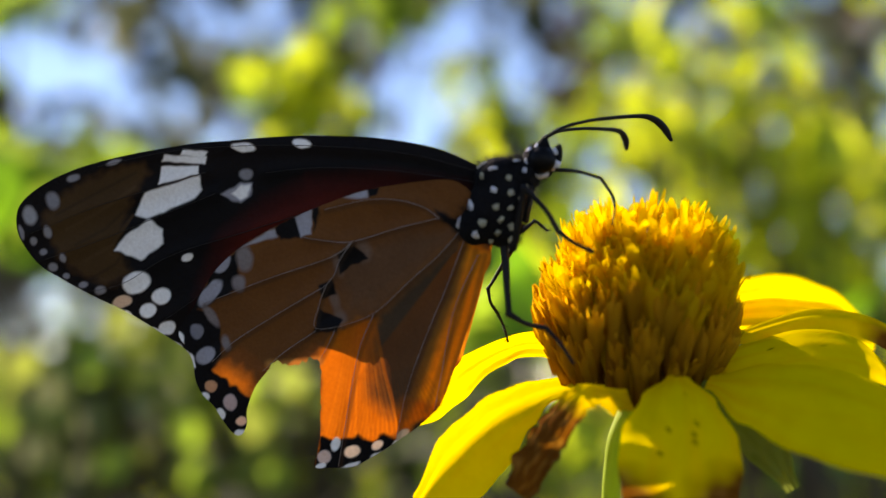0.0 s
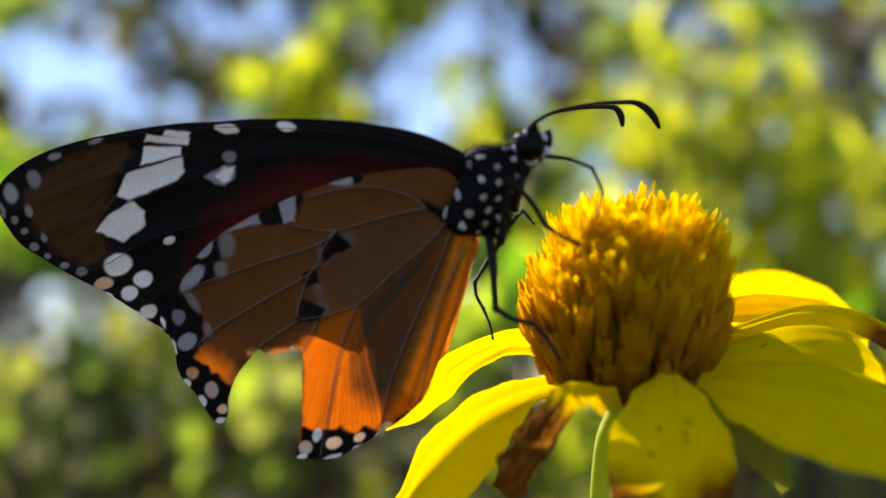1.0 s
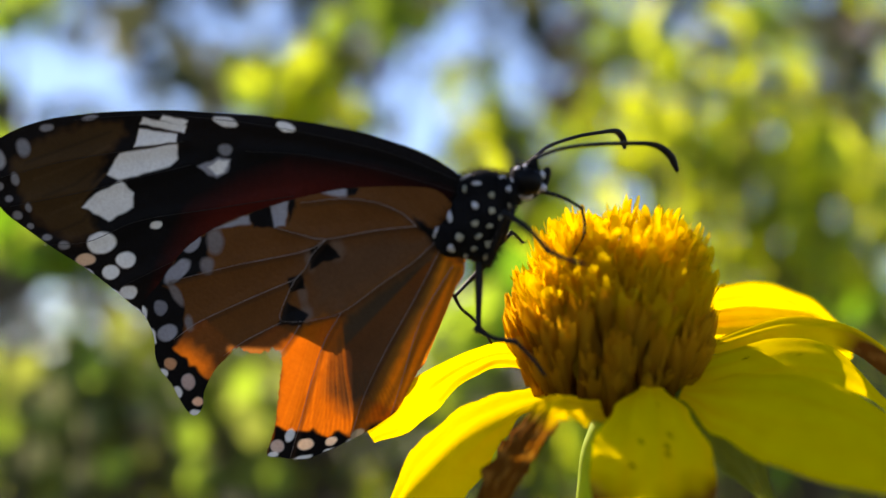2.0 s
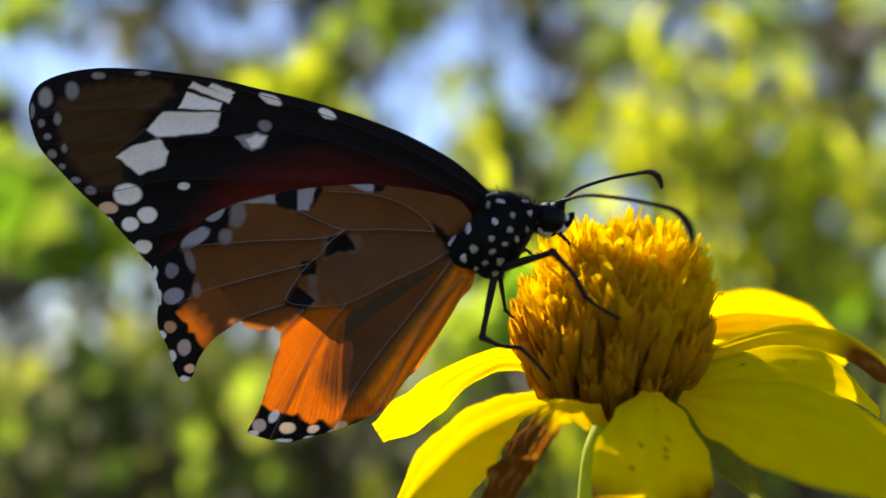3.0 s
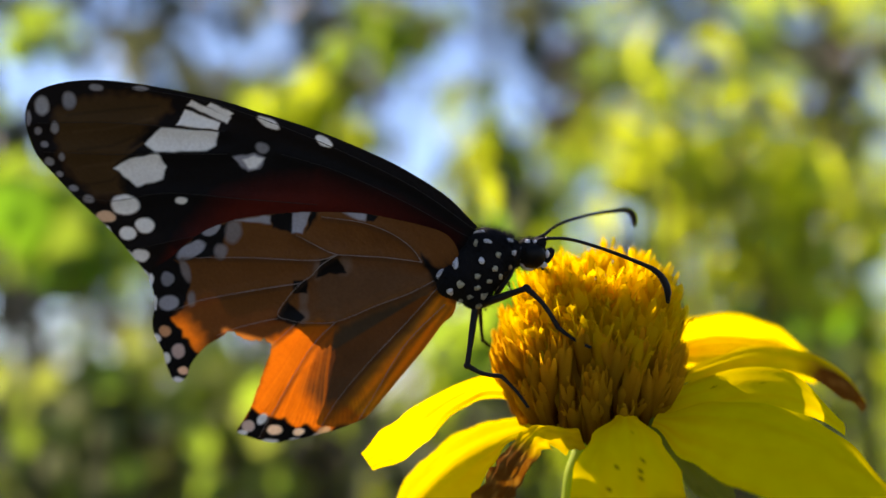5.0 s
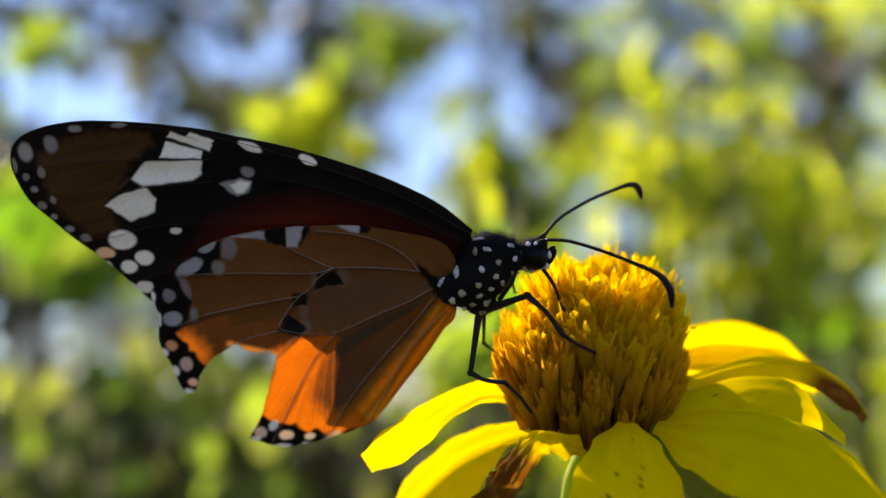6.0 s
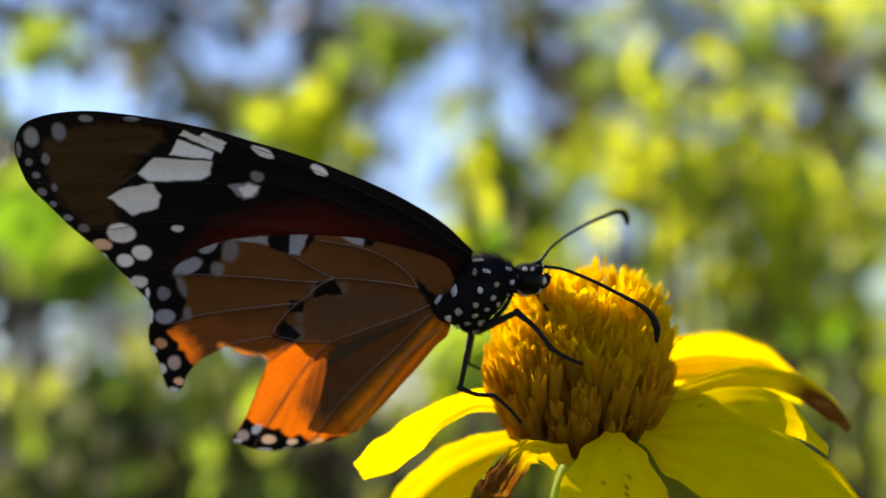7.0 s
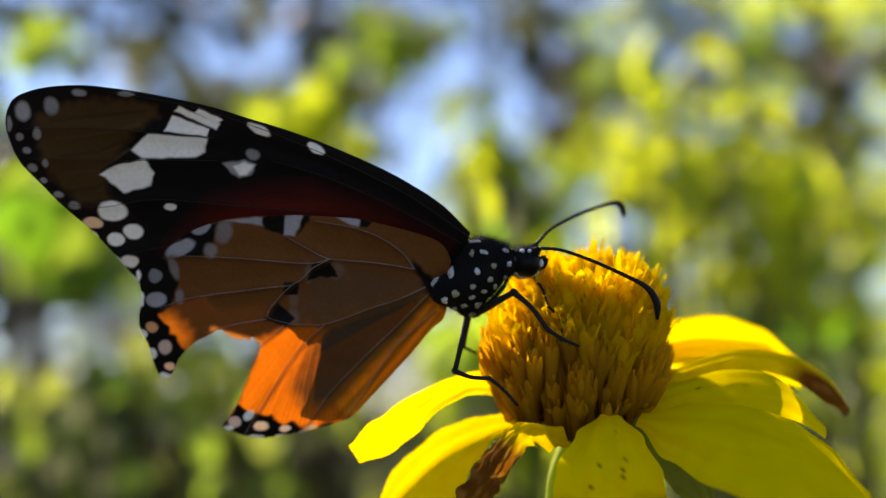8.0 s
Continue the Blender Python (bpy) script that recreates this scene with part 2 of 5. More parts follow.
def line_distance(line, u, v):
    best = np.full(len(u), 1e9)
    for (x1, y1), (x2, y2) in zip(line, line[1:]):
        dx, dy = x2 - x1, y2 - y1
        t = np.clip(((u - x1) * dx + (v - y1) * dy) / (dx * dx + dy * dy + 1e-9), 0, 1)
        best = np.minimum(best, np.hypot(u - x1 - t * dx, v - y1 - t * dy))
    return best


class Paint:
    """The pattern of a wing: colours laid over one another in soft-edged shapes."""

    def __init__(self, u, v, ground):
        self.u, self.v = u, v
        self.wobble_u = np.array([noise.noise((a * 0.06, b * 0.06, 0.0)) for a, b in zip(u, v)])
        self.wobble_v = np.array([noise.noise((a * 0.06, b * 0.06, 9.0)) for a, b in zip(u, v)])
        self.color = np.tile(np.array((*ground[:3], 0.02 if len(ground) == 4 else 0.25), float), (len(u), 1))

    def lay(self, weight, color):
        w = np.clip(weight, 0, 1)[:, None]
        self.color = self.color * (1 - w) + np.array(color if len(color) == 4 else (*color, 0.06)) * w

    def spot(self, u, v, ru, rv, color, turn=0.0, soft=0.22, ragged=2.0):
        c, s = math.cos(radians(turn)), math.sin(radians(turn))
        du, dv = self.u - u + self.wobble_u * ragged, self.v - v + self.wobble_v * ragged
        d = np.hypot((du * c + dv * s) / ru, (-du * s + dv * c) / rv)
        self.lay((1 + soft * 0.5 - d) / soft, color)

    def area(self, poly, color, soft=3.0, ragged=2.5, amount=1.0):
        uu, vv = self.u + self.wobble_u * ragged, self.v + self.wobble_v * ragged
        d = line_distance([*poly, poly[0]], uu, vv)
        d = np.where(inside(poly, uu, vv), d, -d)
        self.lay((d / soft + 0.5).clip(0, 1) * amount, color)

    def stroke(self, line, width, color, amount=1.0):
        self.lay((1.3 - line_distance(line, self.u, self.v) / width).clip(0, 1) * amount, color)


def wing_sheet(outline, step, paint, relief):
    """A thin wing as a fine sheet: its edge follows the outline, its pattern is a colour on each corner."""
    edge = spline([Vector((u, v, 0)) for u, v in [*outline, outline[0]]], 8)[:-1]
    for p in edge:      # the tear is frayed
        if 570 < p.y < 690 and 395 < p.x < 492:
            p.x += 3.5 * noise.noise((p.x * 0.12, p.y * 0.12, 3.0))
            p.y += 7.0 * noise.noise((p.x * 0.13, p.y * 0.13, 5.0))
    pts = [(p.x, p.y) for p in edge]
    us, vs = [p[0] for p in pts], [p[1] for p in pts]
    gu, gv = np.meshgrid(np.arange(min(us), max(us), step), np.arange(min(vs), max(vs), step))
    gu, gv = gu.ravel() + (np.arange(gu.size) % 2) * 0.3, gv.ravel()
    keep = inside(pts, gu, gv)
    gu, gv = gu[keep], gv[keep]
    keep = line_distance([*pts, pts[0]], gu, gv) > step * 0.6
    coords = [Vector(p) for p in pts] + [Vector(p) for p in zip(gu[keep], gv[keep])]
    n = len(pts)
    verts, _, faces, *_ = delaunay_2d_cdt(coords, [(i, (i + 1) % n) for i in range(n)], [], 1, 1e-4)
    u = np.array([p.x for p in verts])
    v = np.array([p.y for p in verts])
    colors = paint(u, v)
    lift = relief(u, v)
    me = bpy.data.meshes.new("wing")
    me.from_pydata([tuple((on_body(a, b, near_wing_depth(a) + h)) * MM) for a, b, h in zip(u, v, lift)], [], faces)
    att = me.color_attributes.new("pattern", "FLOAT_COLOR", "POINT")
    att.data.foreach_set("color", colors.astype(np.float32).ravel())
    me.materials.append(WING)
    me.shade_smooth()
    return me


SMOKY = (0.19, 0.16, 0.155, 0.0)
BLACK, PALE, LAVENDER, DULL = (0.0045, 0.0042, 0.005, 0.0), (0.86, 0.85, 0.83, 0.0), (0.30, 0.295, 0.33, 0.0), (0.24, 0.235, 0.25, 0.0)
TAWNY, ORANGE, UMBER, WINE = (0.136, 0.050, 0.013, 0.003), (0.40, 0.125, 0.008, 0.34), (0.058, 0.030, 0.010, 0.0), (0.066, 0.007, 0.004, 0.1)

FOREWING_EDGE = [
    (864, 349), (806, 298), (744, 262), (682, 234), (600, 205), (520, 182), (440, 164), (380, 150), (300, 138), (220, 130),
    (150, 129), (90, 138), (45, 156), (27, 180), (22, 212), (32, 250), (47, 280), (75, 310), (100, 336), (130, 365),
    (160, 391), (190, 421), (225, 461), (250, 491), (275, 522), (330, 512), (420, 480), (560, 450), (720, 430), (840, 400)]

FOREWING_VEINS = [
    [(860, 356), (740, 283), (600, 225), (460, 180), (330, 150), (200, 137)],
    [(850, 372), (720, 310), (590, 262), (490, 240)],
    [(390, 248), (280, 256), (180, 264), (55, 268)],
    [(385, 206), (270, 205), (170, 205), (45, 215)],
    [(560, 330), (420, 330), (280, 330), (180, 352), (100, 345)],
    [(600, 380), (440, 390), (330, 410), (225, 440)],
]


def paint_forewing(u, v):
    p = Paint(u, v, BLACK)
    p.area([(290, 470), (330, 400), (380, 335), (470, 300), (560, 285), (700, 320), (820, 378), (800, 420), (560, 450), (360, 480)], WINE, 60, 4)
    p.area([(340, 420), (420, 350), (500, 325), (600, 330), (700, 360), (640, 400), (480, 400), (370, 450)], (0.095, 0.011, 0.006, 0.15), 50, 4)
    p.area([(72, 192), (100, 172), (150, 156), (210, 148), (285, 156), (283, 176), (240, 212), (215, 250), (190, 282), (200, 340),
            (155, 348), (112, 316), (82, 268)], UMBER, 16, 8)
    for a in range(5):
        p.stroke([(262 - 9 * a, 168 + 24 * a), (180, 182 + 33 * a), (100 + 9 * a, 196 + 32 * a)], 3.5, (0.075, 0.042, 0.018, 0.0) if a % 2 else (0.03, 0.017, 0.007, 0.0), 0.6)
    p.area([(358, 154), (400, 172), (392, 180), (350, 162)], PALE, 3, 2)
    p.area([(322, 154), (396, 180), (388, 191), (314, 163)], PALE, 3, 2)
    p.area([(312, 172), (376, 191), (373, 205), (296, 201)], PALE, 3, 2)
    p.area([(268, 208), (373, 208), (369, 234), (352, 245), (258, 254), (239, 240)], PALE, 4, 1.5)
    p.area([(212, 270), (263, 257), (279, 280), (272, 305), (226, 322), (184, 290)], PALE, 4, 2.5)
    for a in [(205, 358, 26, 19), (170, 383, 18, 11), (242, 395, 17, 15), (210, 412, 15, 13),
              (235, 452, 16, 12), (308, 342, 11, 7)]:
        p.spot(*a, PALE if a[0] != 170 else (0.36, 0.32, 0.26))
    for a in [(150, 143, 14, 7), (230, 138, 16, 5), (45, 230, 8, 8), (56, 254, 8, 6), (66, 285, 10, 8), (85, 308, 8, 6), (110, 333, 10, 6),
              (137, 351, 12, 9), (75, 222, 8, 13), (88, 275, 6, 9), (455, 232, 14, 12), (28, 208, 5, 16)]:
        p.spot(a[0], a[1], a[2] * 0.85, a[3] * 0.85, DULL, 0, 0.5)
    p.area([(400, 252), (440, 244), (461, 250), (450, 270), (430, 279), (415, 268)], LAVENDER, 4, 3)
    p.area([(418, 256), (440, 248), (458, 252), (446, 270), (430, 274)], PALE, 4, 3)
    p.spot(52, 183, 13, 17, (0.30, 0.30, 0.31, 0.0), 0, 0.4)
    p.spot(101, 170, 12, 15, (0.22, 0.22, 0.24, 0.0), 0, 0.5)
    p.spot(465, 184, 22, 8, PALE, 24)
    p.spot(568, 210, 17, 8, PALE, 26)
    for a, b in ((145, 388), (170, 408), (215, 455), (240, 486), (262, 512)):
        p.spot(a, b, 15, 6, PALE, 45)
    return p.color


HINDWING_UPPER_EDGE = [
    (836, 420), (830, 388), (806, 362), (762, 350), (700, 341), (650, 336), (600, 338), (550, 342), (500, 349), (450, 359), (410, 370),
    (375, 385), (345, 403), (318, 427), (294, 452), (266, 474), (254, 494), (262, 520), (266, 548), (262, 578), (266, 604), (282, 634), (290, 660)]
HINDWING_TORN_EDGE = [
    (302, 688), (316, 696), (331, 680), (338, 656), (362, 622), (388, 602), (411, 586), (424, 596), (450, 601), (472, 598), (489, 608), (480, 645), (466, 692),
    (455, 732), (441, 762), (430, 786), (452, 794), (480, 801), (505, 803), (532, 796), (562, 788), (592, 778), (622, 768), (652, 754), (678, 738), (704, 704), (742, 650), (782, 592), (812, 542), (836, 508)]
HINDWING_EDGE = HINDWING_UPPER_EDGE + HINDWING_TORN_EDGE
FAR_HINDWING_EDGE = HINDWING_UPPER_EDGE[:14] + [(338, 500), (400, 556)] + HINDWING_TORN_EDGE[8:]      # its tail is torn off

HINDWING_VEINS = [
    [(765, 420), (742, 393), (700, 368), (645, 353), (570, 349)],
    [(765, 420), (690, 417), (604, 418), (560, 404), (520, 386)],
    [(604, 418), (560, 434), (440, 440), (312, 451)],
    [(604, 418), (574, 442), (556, 466), (538, 480), (514, 512), (498, 548), (545, 558)],
    [(792, 454), (745, 484), (690, 510), (610, 550), (545, 558)],
    [(538, 480), (440, 505), (350, 531), (300, 556)],
    [(497, 553), (430, 575), (384, 597)],
    [(530, 562), (510, 585), (489, 606)],
    [(606, 552), (560, 612), (500, 735), (470, 798)],
    [(800, 466), (745, 540), (680, 622), (625, 700), (585, 776)],
    [(815, 500), (745, 585), (692, 690), (664, 745)],
]


def paint_hindwing(u, v):
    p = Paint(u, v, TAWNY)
    # orange zones: the backlit glow is partly put into colour and translucency
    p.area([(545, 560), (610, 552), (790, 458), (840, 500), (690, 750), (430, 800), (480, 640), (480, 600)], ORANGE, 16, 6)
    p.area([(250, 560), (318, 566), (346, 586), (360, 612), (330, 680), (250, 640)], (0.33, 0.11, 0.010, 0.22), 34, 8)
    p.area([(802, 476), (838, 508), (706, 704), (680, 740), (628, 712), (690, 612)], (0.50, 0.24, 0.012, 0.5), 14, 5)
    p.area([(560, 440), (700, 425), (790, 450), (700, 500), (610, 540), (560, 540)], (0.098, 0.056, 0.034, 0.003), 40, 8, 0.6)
    # brown scales, with the abdomen's shade painted in between the veins
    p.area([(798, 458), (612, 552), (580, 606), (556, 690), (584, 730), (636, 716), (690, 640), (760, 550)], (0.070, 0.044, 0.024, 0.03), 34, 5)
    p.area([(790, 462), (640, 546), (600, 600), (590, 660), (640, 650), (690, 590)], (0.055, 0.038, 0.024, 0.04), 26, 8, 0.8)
    for k in range(26):
        a = k / 25
        p.stroke([(800 - 30 * a, 480 + 10 * a), (600 + 60 * (1 - a) - 60 * a, 660), (690 - 240 * a, 745 + 40 * a)], 2.5, (0.17, 0.05, 0.006, 0.12), 0.28)
    for line, wide in (([(796, 484), (716, 596), (612, 742)], 7), ([(812, 494), (744, 606), (650, 742)], 5), ([(826, 506), (772, 600), (690, 722)], 4)):      # dark streaks along the inner margin
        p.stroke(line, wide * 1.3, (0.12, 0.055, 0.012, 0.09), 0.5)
    rnd = random.Random(8)
    for k in range(34):      # rays of lighter and darker scales below the cell
        a, b = k / 33, rnd.uniform(-0.02, 0.02)
        p.stroke([(556 + 50 * a, 566 - 6 * a), (505 + 95 * (a + b), 660), (452 + 150 * (a + b), 748 + 16 * a)], rnd.uniform(1.5, 3.5),
                 (0.44, 0.165, 0.010, 0.46) if k % 2 else (0.26, 0.075, 0.007, 0.24), rnd.uniform(0.15, 0.4))
    # dark border of the costa and of the outer edge
    p.area([(420, 366), (350, 396), (290, 450), (250, 478), (250, 600), (298, 700), (336, 690), (352, 640), (330, 612), (296, 570),
            (318, 552), (330, 500), (325, 470), (300, 458), (355, 448), (380, 446), (392, 398), (398, 380)], BLACK, 5, 6)
    p.spot(366, 392, 19, 11, LAVENDER, -32)
    p.spot(407, 394, 15, 22, SMOKY, 10, 0.5)
    p.spot(330, 436, 30, 13, LAVENDER, -33)
    p.spot(385, 434, 12, 15, SMOKY, 10, 0.5)
    p.spot(320, 474, 8, 24, SMOKY, -20, 0.5)
    p.spot(288, 495, 12, 14, (0.2, 0.2, 0.23))
    p.spot(292, 541, 19, 14, LAVENDER, -20)
    p.spot(334, 530, 8, 14, SMOKY, 0, 0.5)
    for a in ((256, 500, 6, 13), (265, 544, 5, 14), (270, 612, 9, 8), (289, 650, 9, 10), (314, 691, 11, 5)):
        p.spot(*a, PALE)
    p.spot(287, 597, 11, 11, (0.30, 0.2, 0.13))
    p.spot(312, 634, 12, 15, (0.26, 0.26, 0.3))
    p.spot(323, 672, 10, 8, (0.55, 0.42, 0.34))
    p.area([(408, 372), (475, 355), (476, 372), (432, 372)], LAVENDER, 4)
    p.area([(474, 352), (518, 346), (522, 386), (478, 379)], BLACK, 4, 4)
    p.area([(516, 347), (549, 342), (536, 384), (516, 385)], LAVENDER, 3)
    p.area([(549, 340), (566, 342), (556, 362), (542, 379)], BLACK, 4, 6)
    p.area([(608, 336), (656, 336), (652, 350), (628, 346)], LAVENDER, 4)
    p.area([(654, 335), (678, 338), (668, 350), (654, 350)], BLACK, 3)
    # dark spots of the middle, with a pale rim
    for a in ((617, 440, 14, 18), (568, 452, 8, 18), (545, 508, 8, 18), (546, 542, 10, 16)):
        p.spot(*a, (0.15, 0.095, 0.07, 0.0), 0, 0.9)
    p.area([(572, 430), (606, 425), (624, 455), (592, 458), (566, 468)], BLACK, 3, 3)
    p.area([(523, 478), (552, 474), (551, 500), (524, 502)], BLACK, 3, 3)
    p.area([(514, 516), (549, 547), (532, 566), (493, 556)], BLACK, 3, 4)
    # scalloped lower edge
    p.area([(455, 738), (482, 752), (520, 752), (542, 772), (566, 762), (585, 780), (640, 759), (684, 738), (690, 750), (600, 800), (500, 815), (420, 800)], BLACK, 6, 5)
    p.spot(451, 773, 12, 12, (0.36, 0.36, 0.38))
    p.spot(477, 757, 8, 13, PALE, 30)
    p.spot(502, 777, 15, 10, (0.76, 0.68, 0.56))
    p.spot(549, 778, 12, 7, (0.76, 0.68, 0.56), -15)
    p.spot(598, 771, 14, 6, (0.7, 0.55, 0.35), -25)
    for a in ((440, 788, 10, 6), (490, 802, 20, 5), (543, 795, 12, 5), (584, 783, 9, 5)):
        p.spot(*a, PALE, -8)
    p.stroke([(400, 588), (430, 596), (460, 602), (488, 606)], 9, (0.42, 0.20, 0.05, 0.32), 0.8)      # the frayed edge of the tear
    p.area([(760, 402), (800, 432), (832, 470), (800, 470), (770, 430)], BLACK, 6, 4)
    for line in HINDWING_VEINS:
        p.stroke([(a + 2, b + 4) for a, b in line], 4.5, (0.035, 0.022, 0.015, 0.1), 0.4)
    return p.color


def wing_relief(veins):
    def relief(u, v):
        h = 0.008 * np.sin(u / 3.1 + np.sin(v / 17) * 3) * np.sin(v / 4.3) + 0.55 * np.sin((v - 340) / 260) + 0.25 * np.sin((u - 300) / 130 + v / 200)
        for line in veins:
            h -= 0.16 * np.exp(-(line_distance(line, u, v) / 14) ** 2)
        return h
    return relief


FORE = []


def build_wings():
    fore_relief, hind_relief = wing_relief(FOREWING_VEINS), wing_relief(HINDWING_VEINS)
    fore_me = wing_sheet(FOREWING_EDGE, 2.0, paint_forewing, lambda u, v: fore_relief(u, v) + 0.75)
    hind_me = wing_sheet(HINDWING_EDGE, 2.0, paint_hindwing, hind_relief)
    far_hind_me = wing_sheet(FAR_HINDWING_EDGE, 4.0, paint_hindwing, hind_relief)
    hinge = on_body(840, 400, near_wing_depth(840)) * MM
    for far in (False, True):
        for name, me, veins, relief, lift in (("forewing", fore_me, FOREWING_VEINS, fore_relief, 0.75), ("hindwing", hind_me, HINDWING_VEINS, hind_relief, 0.0)):
            ob = new(name, far_hind_me if far and name == "hindwing" else me)
            ob.parent = butterfly
            if far:
                s, shift, turn = (0.86, (0, 1.3, -0.3), (1, -1.5, -3)) if name == "forewing" else (0.80, (0, 1.6, 0), (3, -4, -2))
                ob.matrix_basis = mm_pose(*shift) @ Matrix.Translation(hinge) @ pose(0, 0, 0, *turn) @ Matrix.Diagonal((s, 1, s, 1)) @ Matrix.Translation(-hinge)
            elif name == "forewing":
                FORE.append(ob)
            tagged(ob, "black forewing with white spots and a wine-red base" if name == "forewing" else "tawny orange torn hindwing with black border")
            if far:
                continue
            for line in veins:
                bm = bmesh.new()
                ends = spline([Vector((u, v, 0)) for u, v in line], 8)
                h = relief(np.array([e.x for e in ends]), np.array([e.y for e in ends]))
                tube(bm, [on_body(e.x, e.y, near_wing_depth(e.x) + d + lift - 0.01) for e, d in zip(ends, h)], [0.038, 0.032, 0.018], 5)
                part("vein", bm, VEIN if name == "hindwing" else DARK_VEIN, ob)


build_wings()

# the thorax: the lobes of its breast, back, collar and flank; each a centre, half axes and turn
LOBES = [
    (on_body(872, 424, -2.3), Vector((3.75, 2.3, 2.4)), Matrix.Rotation(radians(-50), 3, "Y")),
    (on_body(888, 381, -2.3), Vector((2.1, 1.9, 1.6)), Matrix.Rotation(radians(10), 3, "Y")),
    (on_body(921, 393, -2.3), Vector((1.5, 1.7, 1.5)), Matrix.Rotation(radians(28), 3, "Y")),
    (on_body(834, 448, -2.4), Vector((2.3, 1.85, 1.75)), Matrix.Rotation(radians(-25), 3, "Y")),
    (on_body(868, 474, -2.4), Vector((1.5, 1.6, 1.35)), Matrix.Rotation(radians(-40), 3, "Y"))]


def on_thorax(u, v):
    """The place and the outward way on the near side of the thorax behind (u, v)."""
    best = None
    for centre, axes, turn in LOBES:
        inv = turn.transposed()
        eye = inv @ (Vector((0, -DIST, 0)) - BODY - centre)
        d = inv @ (plan(u, v, 0) - BODY - centre) - eye
        e = Vector([eye[i] / axes[i] for i in range(3)])
        g = Vector([d[i] / axes[i] for i in range(3)])
        a, b, c = g.dot(g), 2 * e.dot(g), e.dot(e) - 1
        reach = b * b - 4 * a * c
        t = (-b - math.sqrt(max(reach, 0))) / (2 * a)
        if best is None or (reach >= 0 and (not best[3] or t < best[0])):
            q = eye + d * t
            out = Vector([q[i] / axes[i] ** 2 for i in range(3)]).normalized()
            best = (t, centre + turn @ q, turn @ out, reach >= 0)
    return best[1], best[2]


def scale_tuft(place, out, ru, rv, material, holder, turn=0.0, name="white_spot"):
    """A small raised patch of pale scales lying on the body."""
    bm = bmesh.new()
    side = out.cross(Vector((0, 0, 1)))
    side = side.normalized() if side.length > 0.05 else Vector((1, 0, 0))
    up = side.cross(out)
    rnd = random.Random(int(place.x * 917 + place.z * 331))
    rim, lip = [], []
    for k in range(14):
        a = 2 * math.pi * k / 14
        r = 1 + rnd.uniform(-0.34, 0.24)
        c, s = math.cos(a) * ru * r, math.sin(a) * rv * r
        ca, sa = math.cos(radians(turn)), math.sin(radians(turn))
        off = side * (c * ca - s * sa) + up * (c * sa + s * ca)
        sag = (off.length ** 2) * 0.12
        rim.append(bm.verts.new((place + off - out * (0.10 + sag)) * MM))
        lip.append(bm.verts.new((place + off * 0.82 + out * (0.11 - sag * 0.7)) * MM))
    mid = bm.verts.new((place + out * 0.16) * MM)
    for k in range(14):
        k2 = (k + 1) % 14
        bm.faces.new((rim[k], rim[k2], lip[k2], lip[k]))
        bm.faces.new((lip[k], lip[k2], mid))
    return part(name, bm, material, holder)


def hairs(places, length, width, seed):
    """Fine tapered hairs: places are pairs of a root and a way."""
    rnd = random.Random(seed)
    bm = bmesh.new()
    for root, way in places:
        way = (way + Vector([rnd.uniform(-0.5, 0.5) for _ in range(3)])).normalized()
        l = length * rnd.uniform(0.5, 1.25)
        side = way.orthogonal().normalized() * width
        other = way.cross(side)
        droop = Vector((rnd.uniform(-0.2, 0.1), 0, rnd.uniform(-0.15, 0.15))) * l
        base = [bm.verts.new((root + side * math.cos(a) + other * math.sin(a)) * MM) for a in (0, 2.1, 4.2)]
        mid = [bm.verts.new((root + way * l * 0.55 + (side * math.cos(a) + other * math.sin(a)) * 0.6) * MM) for a in (0, 2.1, 4.2)]
        tip = bm.verts.new((root + way * l + droop) * MM)
        for k in range(3):
            bm.faces.new((base[k], base[(k + 1) % 3], mid[(k + 1) % 3], mid[k]))
            bm.faces.new((mid[k], mid[(k + 1) % 3], tip))
    return bm


FRONT = []      # the parts that nod together against the wings


